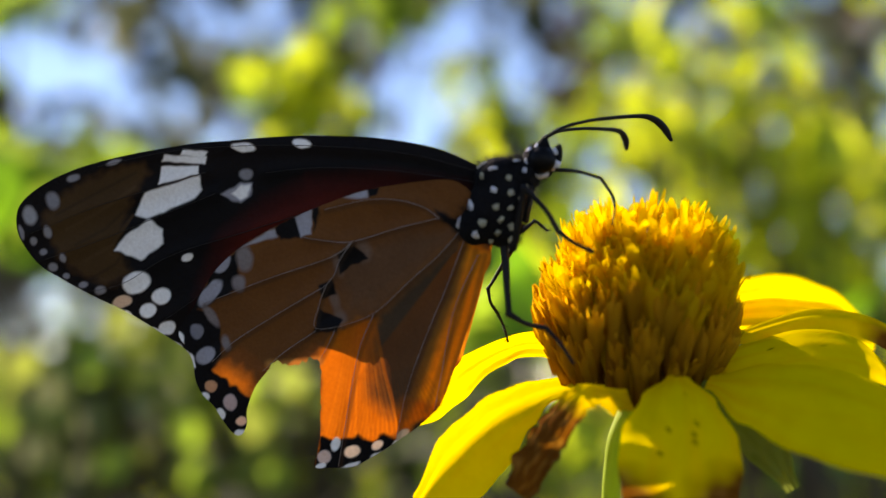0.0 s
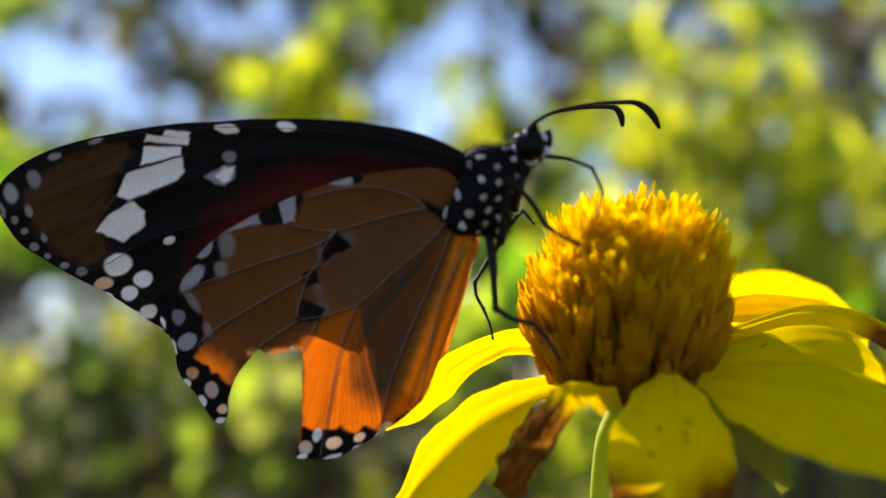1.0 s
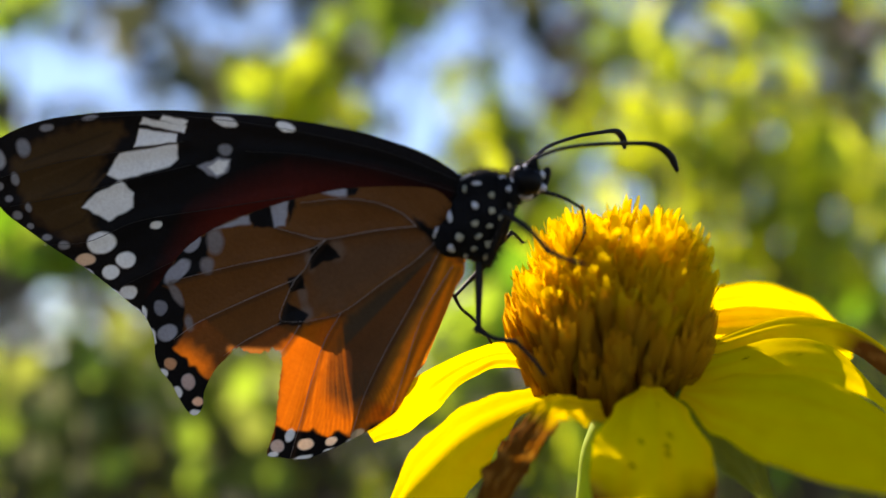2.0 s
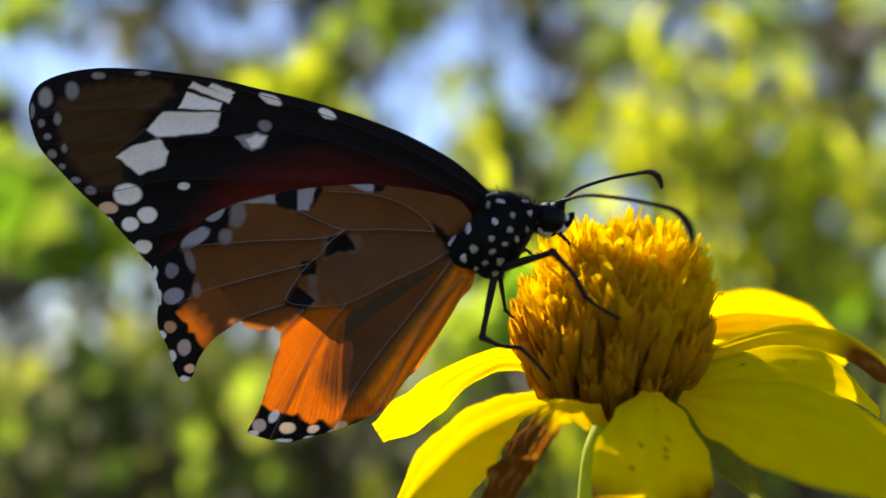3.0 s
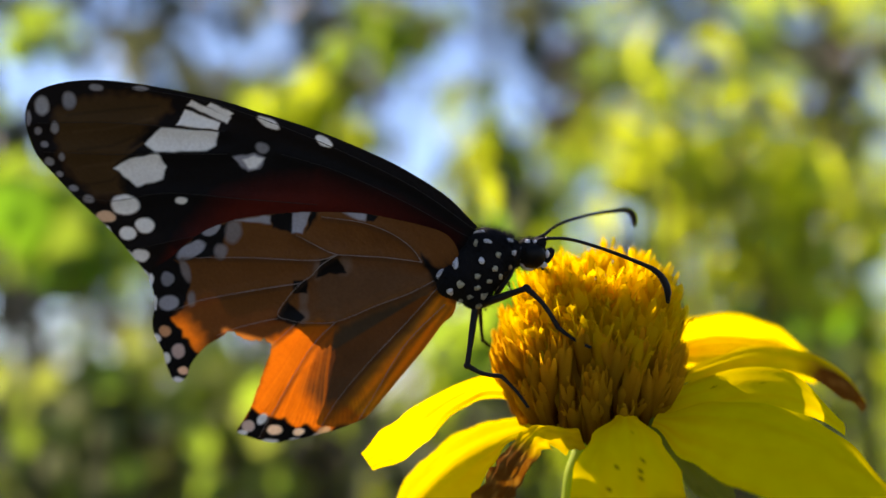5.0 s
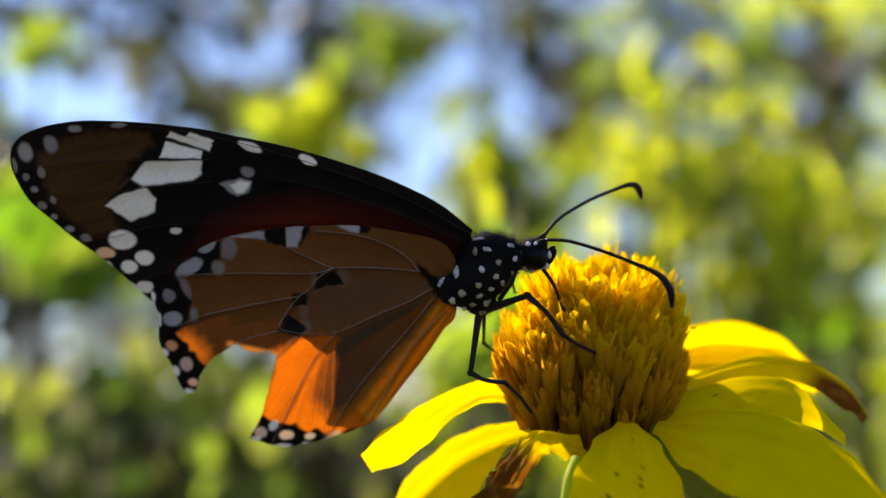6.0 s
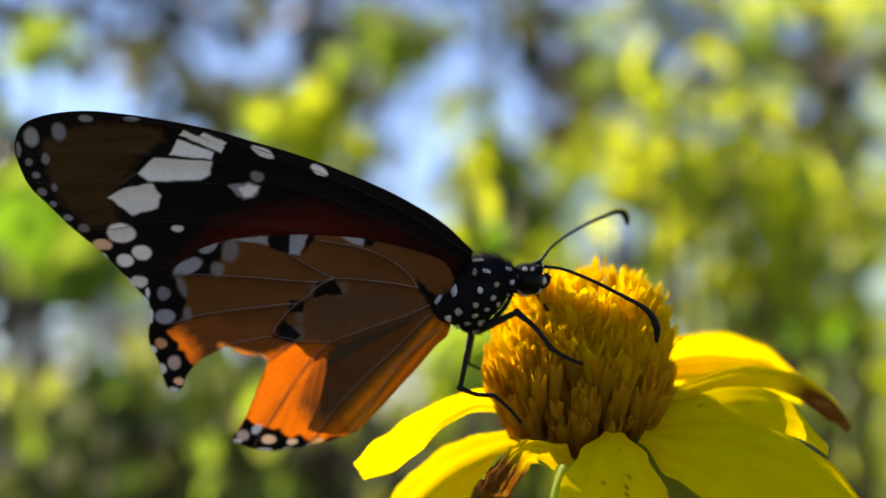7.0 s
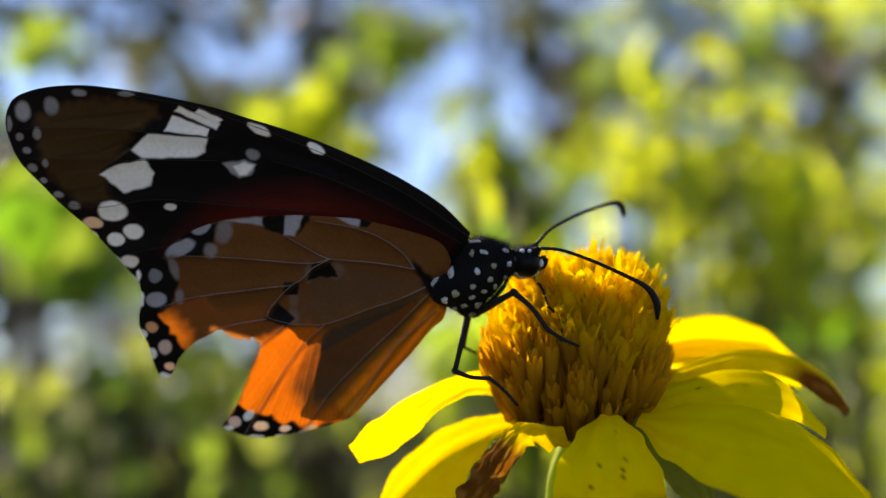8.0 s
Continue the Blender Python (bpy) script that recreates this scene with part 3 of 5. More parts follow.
def build_body():
    bm = blob(bmesh.new(), LOBES[0][0], (1, 1, 1), None, 0, 30, 44)
    for vert in bm.verts:      # one skin round all the lobes, seen out from the breast
        way = (vert.co / MM - LOBES[0][0]).normalized()
        reach = 0.0
        for centre, axes, turn in LOBES:
            inv = turn.transposed()
            e, g = inv @ (LOBES[0][0] - centre), inv @ way
            e, g = (Vector([q[i] / axes[i] for i in range(3)]) for q in (e, g))
            a, b, c = g.dot(g), 2 * e.dot(g), e.dot(e) - 1
            if b * b > 4 * a * c:
                reach = max(reach, (-b + math.sqrt(b * b - 4 * a * c)) / (2 * a))
        vert.co = (LOBES[0][0] + way * (reach + 0.12 * noise.noise(way * 3))) * MM
    thorax = part("thorax", bm, FUR, butterfly, "black furry thorax with white spots")
    head_c = on_body(968, 395, -2.2)
    bm = blob(bmesh.new(), head_c, (1.42, 1.5, 1.42), None, 0.2)
    head = part("head", bm, FUR, butterfly, "black head with white patches")
    FRONT.extend((thorax, head))
    for side in (-1, 1):
        bm = blob(bmesh.new(), head_c + Vector((0.22, 0.82 * side, -0.05)), (1.06, 0.86, 1.12))
        part("eye", bm, EYE, head, "glossy black compound eye")
        bm = tube(bmesh.new(), spline([head_c + Vector((0.7, 0.45 * side, -1.0)), head_c + Vector((1.4, 0.5 * side, -0.35)), head_c + Vector((1.8, 0.5 * side, 0.25)), head_c + Vector((2.05, 0.5 * side, 0.55))], 6), [0.38, 0.42, 0.34, 0.1], 8)
        part("palp", bm, FUR, head)
    bm = blob(bmesh.new(), on_body(940, 395, -2.2), (0.8, 1.1, 1.1), None, 0.1)
    part("neck", bm, FUR, thorax)
    # spots of the thorax
    white = [(868, 351, 14, 2), (882, 365, 9, 5), (925, 364, 8, 5), (935, 385, 6, 6), (873, 402, 7, 9), (825, 414, 8, 14), (795, 437, 9, 12), (818, 468, 7, 10)]
    cream = [
        (861, 371, 5, 8), (905, 389, 6, 7), (868, 432, 8, 7), (900, 416, 7, 7), (931, 416, 5, 11), (913, 432, 5, 9), (892, 441, 7, 5),
        (837, 450, 9, 9), (869, 456, 7, 5), (857, 476, 9, 7), (884, 470, 8, 11), (840, 486, 6, 5), (875, 494, 6, 9), (910, 458, 4, 6)]
    rnd = random.Random(14)
    for u, v, ru, rv, scales in [(*q, WHITE) for q in white] + [(*q, CREAM) for q in cream]:
        place, out = on_thorax(u, v)
        scale_tuft(place, out, ru / 22.5, rv / 22.5, scales, thorax, rnd.uniform(-30, 30))
    for u, v, ru, rv in [(948, 391, 7, 12), (962, 368, 6, 4), (978, 367, 7, 4), (966, 421, 12, 6), (955, 414, 6, 7), (988, 414, 7, 8)]:
        d = Vector(((u - 970) / 27, 0, (393 - v) / 27))
        d.y = -math.sqrt(max(0.3, 1 - d.x ** 2 - d.z ** 2))
        d.normalize()
        scale_tuft(head_c + Vector((d.x * 1.42, d.y * 1.5, d.z * 1.42)), d, ru / 21, rv / 21, WHITE, head)
    for x, z, ru, rv in ((1.45, 0.1, 0.22, 0.34), (1.2, -0.85, 0.3, 0.4)):
        scale_tuft(head_c + Vector((x, -0.8, z)), Vector((0.35, -0.93, 0)), ru, rv, WHITE, head)
    # fur
    rnd = random.Random(4)
    roots = []
    for centre, axes, turn in LOBES:
        for _ in range(1100):
            d = Vector((rnd.gauss(0, 1), rnd.gauss(0, 1), rnd.gauss(0, 1))).normalized()
            w = turn @ d
            if w.z < -0.55 and w.x < 0.3:
                continue
            q = Vector([d[i] * axes[i] * 0.97 for i in range(3)])
            roots.append((centre + turn @ q, w + Vector((-0.25, 0, 0.25))))
    ob = part("fur", hairs(roots, 0.8, 0.018, 5), FUR, thorax, "fine black hair of the thorax")
    tagged(ob, kind="stuff")
    roots = []
    for _ in range(900):
        d = Vector((rnd.gauss(0, 1), rnd.gauss(0, 1), rnd.gauss(0, 1))).normalized()
        if d.x > 0.5 and abs(d.z) < 0.6:
            continue
        roots.append((head_c + d * 1.32, d))
    ob = part("fur", hairs(roots, 0.5, 0.015, 6), FUR, head, "fine black hair of the head")
    tagged(ob, kind="stuff")
    # abdomen between the wings
    line = spline([on_body(822, 452, -1.6), on_body(745, 500, -0.6), on_body(674, 570, 0.0), on_body(592, 672, 0.2)], 8)
    part("abdomen", tube(bmesh.new(), line, [1.2, 1.6, 1.9, 2.0, 1.9, 1.5, 0.3], 16), ABDOMEN, butterfly, "dark brown tapering abdomen between the wings")
    # folded forelegs under the chin
    for y in (-3.2, -0.8):
        line = spline([on_body(908, 470, y), on_body(918, 452, y - 0.5), on_body(932, 430, y - 0.4), on_body(938, 412, y)], 5)
        part("foreleg", tube(bmesh.new(), line, [0.22, 0.2, 0.14], 7), CHITIN, thorax)


build_body()


def build_antenna(points, base, reach=1.0):
    line = spline([(on_body(*q) - base) * reach for q in points], 12)
    bm = tube(bmesh.new(), line, [0.16, 0.15, 0.15, 0.15, 0.16, 0.17, 0.2, 0.27, 0.32, 0.30, 0.14], 10)
    return part("antenna", bm, CHITIN, FRONT[1], "thin black antenna with a clubbed tip")


ANTENNA_BASES = on_body(996, 361, -3.0), on_body(992, 362, -1.4)
near_antenna = build_antenna([(996, 361, -3.0), (1038, 354, -3.4), (1096, 358, -3.8), (1160, 369, -4.1), (1204, 381, -4.2), (1227, 404, -4.2), (1235, 434, -4.2)], ANTENNA_BASES[0], 1.06)
far_antenna = build_antenna([(992, 362, -1.4), (1020, 340, 0), (1070, 322, 2), (1115, 312, 3.5), (1145, 308, 4.5), (1160, 318, 5), (1167, 338, 5)], ANTENNA_BASES[1])


for root in ANTENNA_BASES:      # the furry root of each antenna on the head
    heart = on_body(968, 395, -2.2)
    part("scape", tube(bmesh.new(), [heart + (root - heart) * q for q in (0.45, 0.7, 0.9, 1.03)], [0.75, 0.55, 0.3, 0.14], 10), FUR, FRONT[1])


class Limb:
    """Two rigid pieces, jointed: the first from a hip that is fixed on the body, the second down to a foot on the flower."""

    def __init__(self, hip, knee, joint, foot, bend, radii, names, curve=False):
        self.hip, self.bend = on_body(*hip), Vector(bend)
        k, j, f = on_body(*knee), on_body(*joint), on_body(*foot)
        self.a, self.b = (k - self.hip).length, (f - k).length
        r0, r1, r2, r3 = radii
        self.upper = part(names[0], tube(bmesh.new(), spline([(0 if curve else -0.9, 0, 0), (0.02, 0, 0), (self.a * 0.5, 0, 0.06 * curve * self.a), (self.a, 0, 0)], 6), [r0, r0 * 1.15, r0 * 1.12, r0, r1, r1], 8), CHITIN, butterfly)
        m = axis_frame(k, f - k, self.bend).inverted()
        q = m @ j
        pts = [Vector((0, 0, 0)), Vector((q.x, 0, q.z)), Vector((self.b, 0, 0))]
        if curve:
            line = spline(pts, 8)
        else:
            line = [*spline([pts[0], (pts[0] + pts[1]) / 2 + Vector((0, 0, 0.04 * self.b)), pts[1]], 5), *spline([pts[1], (pts[1] + pts[2]) / 2 + Vector((0, 0, -0.02 * self.b)), pts[2]], 5)[1:]]
        bm = tube(bmesh.new(), line, [r1 * 1.15, r2, r2, r2 * 1.1, r3, r3, r3], 8)
        if not curve:      # joint knobs and fine spines
            blob(bm, Vector((0, 0, 0)), (r1 * 1.4, r1 * 1.3, r1 * 1.3), None, 0, 6, 8)
            rnd = random.Random(3)
            spines = bmesh.new()
            for _ in range(16):
                c = line[rnd.randrange(2, len(line))]
                w = Vector((0.6, rnd.uniform(-1, 1), rnd.uniform(-1, 1))).normalized()
                tube(spines, [c, c + w * 0.3, c + w * 0.48], [0.035, 0.02, 0.006], 4)
        self.lower = part(names[1], bm, CHITIN, butterfly)
        if not curve:
            tagged(part("spines", spines, CHITIN, self.lower), kind="stuff")

    def poses(self, foot, nod):
        """Both pieces' poses for a foot at that place of the body's space (mm), the hip carried by the nodding body."""
        hip = nod @ self.hip
        way = foot - hip
        d = min(max(way.length, abs(self.a - self.b) * 1.02 + 0.05), (self.a + self.b) * 0.999)
        way.normalize()
        up = (self.bend - way * self.bend.dot(way)).normalized()
        c = (self.a ** 2 + d ** 2 - self.b ** 2) / (2 * self.a * d)
        c = max(-1, min(1, c))
        knee = hip + way * self.a * c + up * self.a * math.sqrt(1 - c * c)
        end = hip + way * d
        m1, m2 = axis_frame(hip * MM, knee - hip, up), axis_frame(knee * MM, end - knee, up)
        return m1, m2


MIDLEG = Limb((893, 482, -3.4), (970, 468, -6.2), (1035, 545, -7.2), (1105, 575, -7.4), (0.1, -0.2, 1), (0.34, 0.27, 0.21, 0.15), ("femur", "tibia"))
HINDLEG = Limb((873, 498, -3.0), (862, 605, -5.2), (930, 628, -5.8), (980, 690, -5.6), (-1, -0.1, -0.7), (0.30, 0.24, 0.19, 0.14), ("femur", "tibia"))
FAR_HINDLEG = Limb((882, 500, -0.6), (858, 572, 0.4), (880, 612, 1.4), (905, 660, 2.5), (-1, 0, -0.2), (0.2, 0.15, 0.13, 0.1), ("femur", "tibia"))
FAR_MIDLEG = Limb((905, 466, -0.6), (926, 452, 0.4), (936, 456, 1), (948, 462, 1.5), (0.3, 0, 1), (0.2, 0.15, 0.13, 0.1), ("femur", "tibia"))
PROBOSCIS = Limb((986, 420, -2.2), (1070, 425, -3.0), (1100, 460, -3.6), (1105, 505, -4.0), (1, 0, 0.8), (0.16, 0.13, 0.12, 0.07), ("proboscis", "proboscis"), True)


# ---- flower ----
HEART = plan(1082, 560, 2.0)
flower = tagged(new("flower"), "yellow flower with tall golden disc and drooping petals, one withered", "flower")
AXIS = Vector((0.02, -0.26, 0.97)).normalized()


def on_flower(u, v, y):
    return plan(u, v, y) - HEART


def floret_mesh(length, width, flare, lobes, blunt, seed, low, color, material):
    """A slender, slightly bent tube that swells towards its mouth and ends in five pointed lobes round a darker stigma."""
    rnd = random.Random(seed)
    bm = bmesh.new()
    sides = 10
    bend = rnd.uniform(0.2, 0.5)
    rings = []
    for s, r in ((0, 0.62), (0.35, 0.72), (0.62, 0.9), (0.8, 1.0), (0.9, 1.08)):
        rings.append([bm.verts.new(Vector((width * r * (1 + 0.12 * (k % 2)) * math.cos(2 * math.pi * k / sides) + bend * s * s, width * r * (1 + 0.12 * (k % 2)) * math.sin(2 * math.pi * k / sides), s * length)) * MM) for k in range(sides)])
    for a, b in zip(rings, rings[1:]):
        for k in range(sides):
            bm.faces.new((a[k], a[(k + 1) % sides], b[(k + 1) % sides], b[k]))
    top = rings[-1]
    for k in range(0, sides, 2):      # each lobe stands on two sides of the mouth
        r = width * 1.1 + flare * rnd.uniform(0.6, 1.4)
        h = length * 0.9 + lobes * rnd.uniform(0.6, 1.25)
        am, rim, mid, end = 2 * math.pi * (k + 1) / sides, length * 0.9, [], []
        for da in (-0.75, 0.0, 0.75):
            a2 = am + da * 2 * math.pi / sides
            r2 = width * 1.1 + (r - width * 1.1) * 0.5
            mid.append(bm.verts.new(Vector((r2 * math.cos(a2) + bend * 0.85, r2 * math.sin(a2), rim + lobes * 0.5)) * MM))
            a2 = am + da * blunt * 2 * math.pi / sides
            end.append(bm.verts.new(Vector((r * math.cos(a2) + bend * 0.85, r * math.sin(a2), h - abs(da) * lobes * rnd.uniform(0.1, 0.4))) * MM))
        a, b, c = top[k], top[k + 1], top[(k + 2) % sides]
        for p, q in (((a, b, c), mid), (mid, end)):
            bm.faces.new((p[0], p[1], q[1], q[0]))
            bm.faces.new((p[1], p[2], q[2], q[1]))
    tube(bm, [Vector((bend * 0.5, 0, length * 0.75)), Vector((bend * 0.8, 0, length * 0.92)), Vector((bend + 0.08, 0, length * 0.9 + lobes * 0.9))], [0.16, 0.2, 0.10], 5)
    out = bpy.data.meshes.new("floret")
    layer = bm.verts.layers.float_color.new("pattern")
    for vert in bm.verts:
        # brown base, darkened further to paint the shade between the florets
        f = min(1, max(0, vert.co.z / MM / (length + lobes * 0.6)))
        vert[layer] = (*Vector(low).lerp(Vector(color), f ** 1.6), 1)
    bm.to_mesh(out)
    bm.free()
    out.materials.append(material)
    out.shade_smooth()
    return out


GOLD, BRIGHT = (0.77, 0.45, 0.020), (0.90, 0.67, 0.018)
# TAN: the florets' brown base with the gaps' shade put into it
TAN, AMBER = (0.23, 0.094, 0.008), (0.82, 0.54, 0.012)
DISC_PROFILE = [(-6.6, 4.3), (-5.0, 6.3), (-3.0, 7.9), (-1.0, 8.3), (1.0, 7.9), (3.0, 7.2), (4.8, 6.4), (6.3, 5.3), (7.4, 4.1), (8.0, 2.6), (8.2, 0.4)]


def disc_lean(z):
    return 0.14 * max(0, z + 0.5)      # the crown leans a little to one side


def disc_radius(z):
    return between(DISC_PROFILE, z)[0]


def between(rows_, t):
    """The values of rows (time or height first) at t, in straight lines from row to row."""
    if t <= rows_[0][0]:
        return rows_[0][1:]
    for a, b in zip(rows_, rows_[1:]):
        if t <= b[0]:
            f = (t - a[0]) / (b[0] - a[0])
            return tuple(p + (q - p) * f for p, q in zip(a[1:], b[1:]))
    return rows_[-1][1:]


def disc_places(rnd):
    """Tips of florets spread over the barrel of the disc, with the way each one points: long closed tubes along the flank, open ones on the crown."""
    spots = []
    heights = np.linspace(-5.6, 7.6, 400)
    area = np.cumsum([(0.42 if h < 1 else min(0.62, 0.42 + 0.04 * h)) * (disc_radius(h) + 0.3) * math.hypot(1, (disc_radius(h + 0.05) - disc_radius(h - 0.05)) / 0.1) for h in heights])
    area = area / area[-1]
    total = 312
    for i in range(total):
        z = float(np.interp((i + 0.5) / total, area, heights))
        a = i * 2.39996 + rnd.uniform(-0.16, 0.16)
        f = (z + 6.4) / 14.8
        r = disc_radius(z) * rnd.uniform(0.94, 1.05)
        lean = 0.14 + 0.55 * max(0, 1 - f / 0.75) ** 1.5
        way = Vector((math.cos(a) * lean - 0.10 * (1 - f), math.sin(a) * lean, 0.9))
        way += Vector([rnd.uniform(-0.15, 0.15) for _ in range(3)])
        spots.append((Vector((r * math.cos(a) + disc_lean(z), r * math.sin(a), z + rnd.uniform(-0.5, 0.5) * (1 if f < 0.6 else 0.7))), way.normalized(), f))
    return spots


def build_disc():
    turn = AXIS.to_track_quat("Z", "Y").to_matrix()
    shift = Vector((0.30, 0.3, 0.0))
    bm = bmesh.new()
    rings = []
    for z, r in [(-7.4, 2.2), *[(z * 0.8 - 0.7 if z > 0 else z - 0.6, r * 0.76) for z, r in DISC_PROFILE]]:
        rings.append([bm.verts.new((turn @ Vector((r * math.cos(a) + disc_lean(z), r * math.sin(a), z)) + shift) * MM) for a in (2 * math.pi * k / 28 for k in range(28))])
    for p, q in zip(rings, rings[1:]):
        for k in range(28):
            bm.faces.new((p[k], p[(k + 1) % 28], q[(k + 1) % 28], q[k]))
    bm.faces.new(rings[0][::-1])
    bm.faces.new(rings[-1])
    part("disc_core", bm, CORE, flower, "dark orange-brown heart of the flower")
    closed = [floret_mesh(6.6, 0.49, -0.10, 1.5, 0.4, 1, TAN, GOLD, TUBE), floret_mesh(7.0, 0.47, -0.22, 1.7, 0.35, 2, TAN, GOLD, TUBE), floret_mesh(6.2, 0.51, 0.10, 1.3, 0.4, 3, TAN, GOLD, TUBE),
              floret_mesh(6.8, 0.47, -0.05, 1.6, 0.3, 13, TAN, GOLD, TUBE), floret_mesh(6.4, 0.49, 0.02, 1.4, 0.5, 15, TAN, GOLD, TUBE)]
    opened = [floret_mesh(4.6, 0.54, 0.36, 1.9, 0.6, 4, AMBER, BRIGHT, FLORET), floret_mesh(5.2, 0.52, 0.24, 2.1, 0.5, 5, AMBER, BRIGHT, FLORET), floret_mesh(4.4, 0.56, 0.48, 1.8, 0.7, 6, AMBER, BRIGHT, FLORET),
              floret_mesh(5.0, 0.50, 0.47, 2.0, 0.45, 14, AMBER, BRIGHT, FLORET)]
    rnd = random.Random(11)
    rest = bmesh.new()
    spots = disc_places(rnd)
    order = sorted(range(len(spots)), key=lambda i: (turn @ spots[i][0]).y - 4.0 * spots[i][2])
    near = set(order[:298])
    for i, (tip, way, f) in enumerate(spots):
        low_z = tip.z
        tip, way = turn @ tip + shift, turn @ way
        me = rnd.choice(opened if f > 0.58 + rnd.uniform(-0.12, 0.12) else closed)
        s = rnd.uniform(0.85, 1.15)
        tall = s * (min(1, max(0.25, (low_z + 7.4) / 6.4)) if me in closed else 1)
        length = (6.8 if me in closed else 5.8) * tall
        m = Matrix.LocRotScale((tip - way * length) * MM, way.to_track_quat("Z", "Y") @ Euler((0, 0, rnd.uniform(0, 6))).to_quaternion(), (s * 1.2, s * 1.2, tall))
        if i in near:
            ob = new("floret", me)
            ob.parent = flower
            ob.matrix_basis = m
        else:
            tube(rest, [tip - way * length, tip - way * 1.2, tip - way * 0.3, tip], [0.28, 0.5, 0.6, 0.3], 6)
    tagged(part("far_florets", rest, FAR_FLORET, flower, "golden florets on the far flank"), kind="stuff")


build_disc()

YELLOW, DEEP, WILTED, DRIED = (0.96, 0.74, 0.001), (0.92, 0.52, 0.002), (0.15, 0.055, 0.010), (0.32, 0.16, 0.04)


def petal(points, widths, side, cup=0.25, wilt=None, label="", ragged=0.05, twist=0.0, name="petal", material=None, seed=0, specks=(), fold=0.0, crinkle=0.16, lower=1.0, groove=0.09):
    """A ray petal: a ribbon along points (plan), its half widths in mm, its side way, hollowed by cup, grooved along its length."""
    line = spline([on_flower(*q) for q in points], 10)
    n, m = len(line), 28
    rnd = random.Random(seed)
    bm = bmesh.new()
    layer = bm.verts.layers.float_color.new("pattern")
    side = Vector(side).normalized()
    grid = []
    for i, c in enumerate(line):
        s = i / (n - 1)
        way = (line[min(i + 1, n - 1)] - line[max(i - 1, 0)]).normalized()
        across = (side - way * side.dot(way)).normalized()
        across = Matrix.Rotation(radians(twist) * s, 3, way) @ across
        up = across.cross(way)
        if up.z < 0:
            up = -up
        t = s * (len(widths) - 1)
        j = min(int(t), len(widths) - 2)
        f = t - j
        f = f * f * (3 - 2 * f)
        w = widths[j] + (widths[j + 1] - widths[j]) * f
        row = []
        for k in range(m + 1):
            q = 2 * k / m - 1
            edge = (1 + ragged * noise.noise(Vector((s * 7, q * 2, seed)))) * (lower if q < 0 else 1)
            place = c + across * (q * w * edge) - up * (cup * w * q * q)
            place -= up * (fold * w * lower * max(0, -q))
            place += up * (groove * math.sin(q * 9.5) * min(1, 4 * s) + min(1, 0.3 + 2 * s) * crinkle * noise.noise(Vector((s * 5, q * 1.4, seed + 3))))
            if crinkle > 0.3:
                place += (up + across) * (0.55 * max(0, s - 0.2) * noise.noise(Vector((s * 14, q * 3, seed + 4))))
            vert = bm.verts.new(place * MM)
            col = Vector(YELLOW).lerp(Vector(DEEP), max(0, min(1, max(0, 0.6 - 2.2 * s) + 0.16 * max(0, math.sin(q * 9.5)) + 0.35 * noise.noise(Vector((s * 3, q * 5, seed + 9))))))
            if wilt:
                amount = wilt(s, q) + sum(2.2 * max(0, 1 - math.hypot((s - a) * 14, q - b) / (0.3 * r)) for a, b, r in specks) + 0.3 * noise.noise(Vector((s * 9, q * 3, seed + 5)))
                dry = max(0, min(1, 0.05 + 1.2 * noise.noise(Vector((s * 16, q * 4, seed + 6)))))
                col = col.lerp(Vector(WILTED).lerp(Vector(DRIED), dry), max(0, min(1, amount)))
            vert[layer] = (*col, 1)
            row.append(vert)
        grid.append(row)
    for a, b in zip(grid, grid[1:]):
        for k in range(m):
            bm.faces.new((a[k], a[k + 1], b[k + 1], b[k]))
    return part(name, bm, material or PETAL, flower, label)


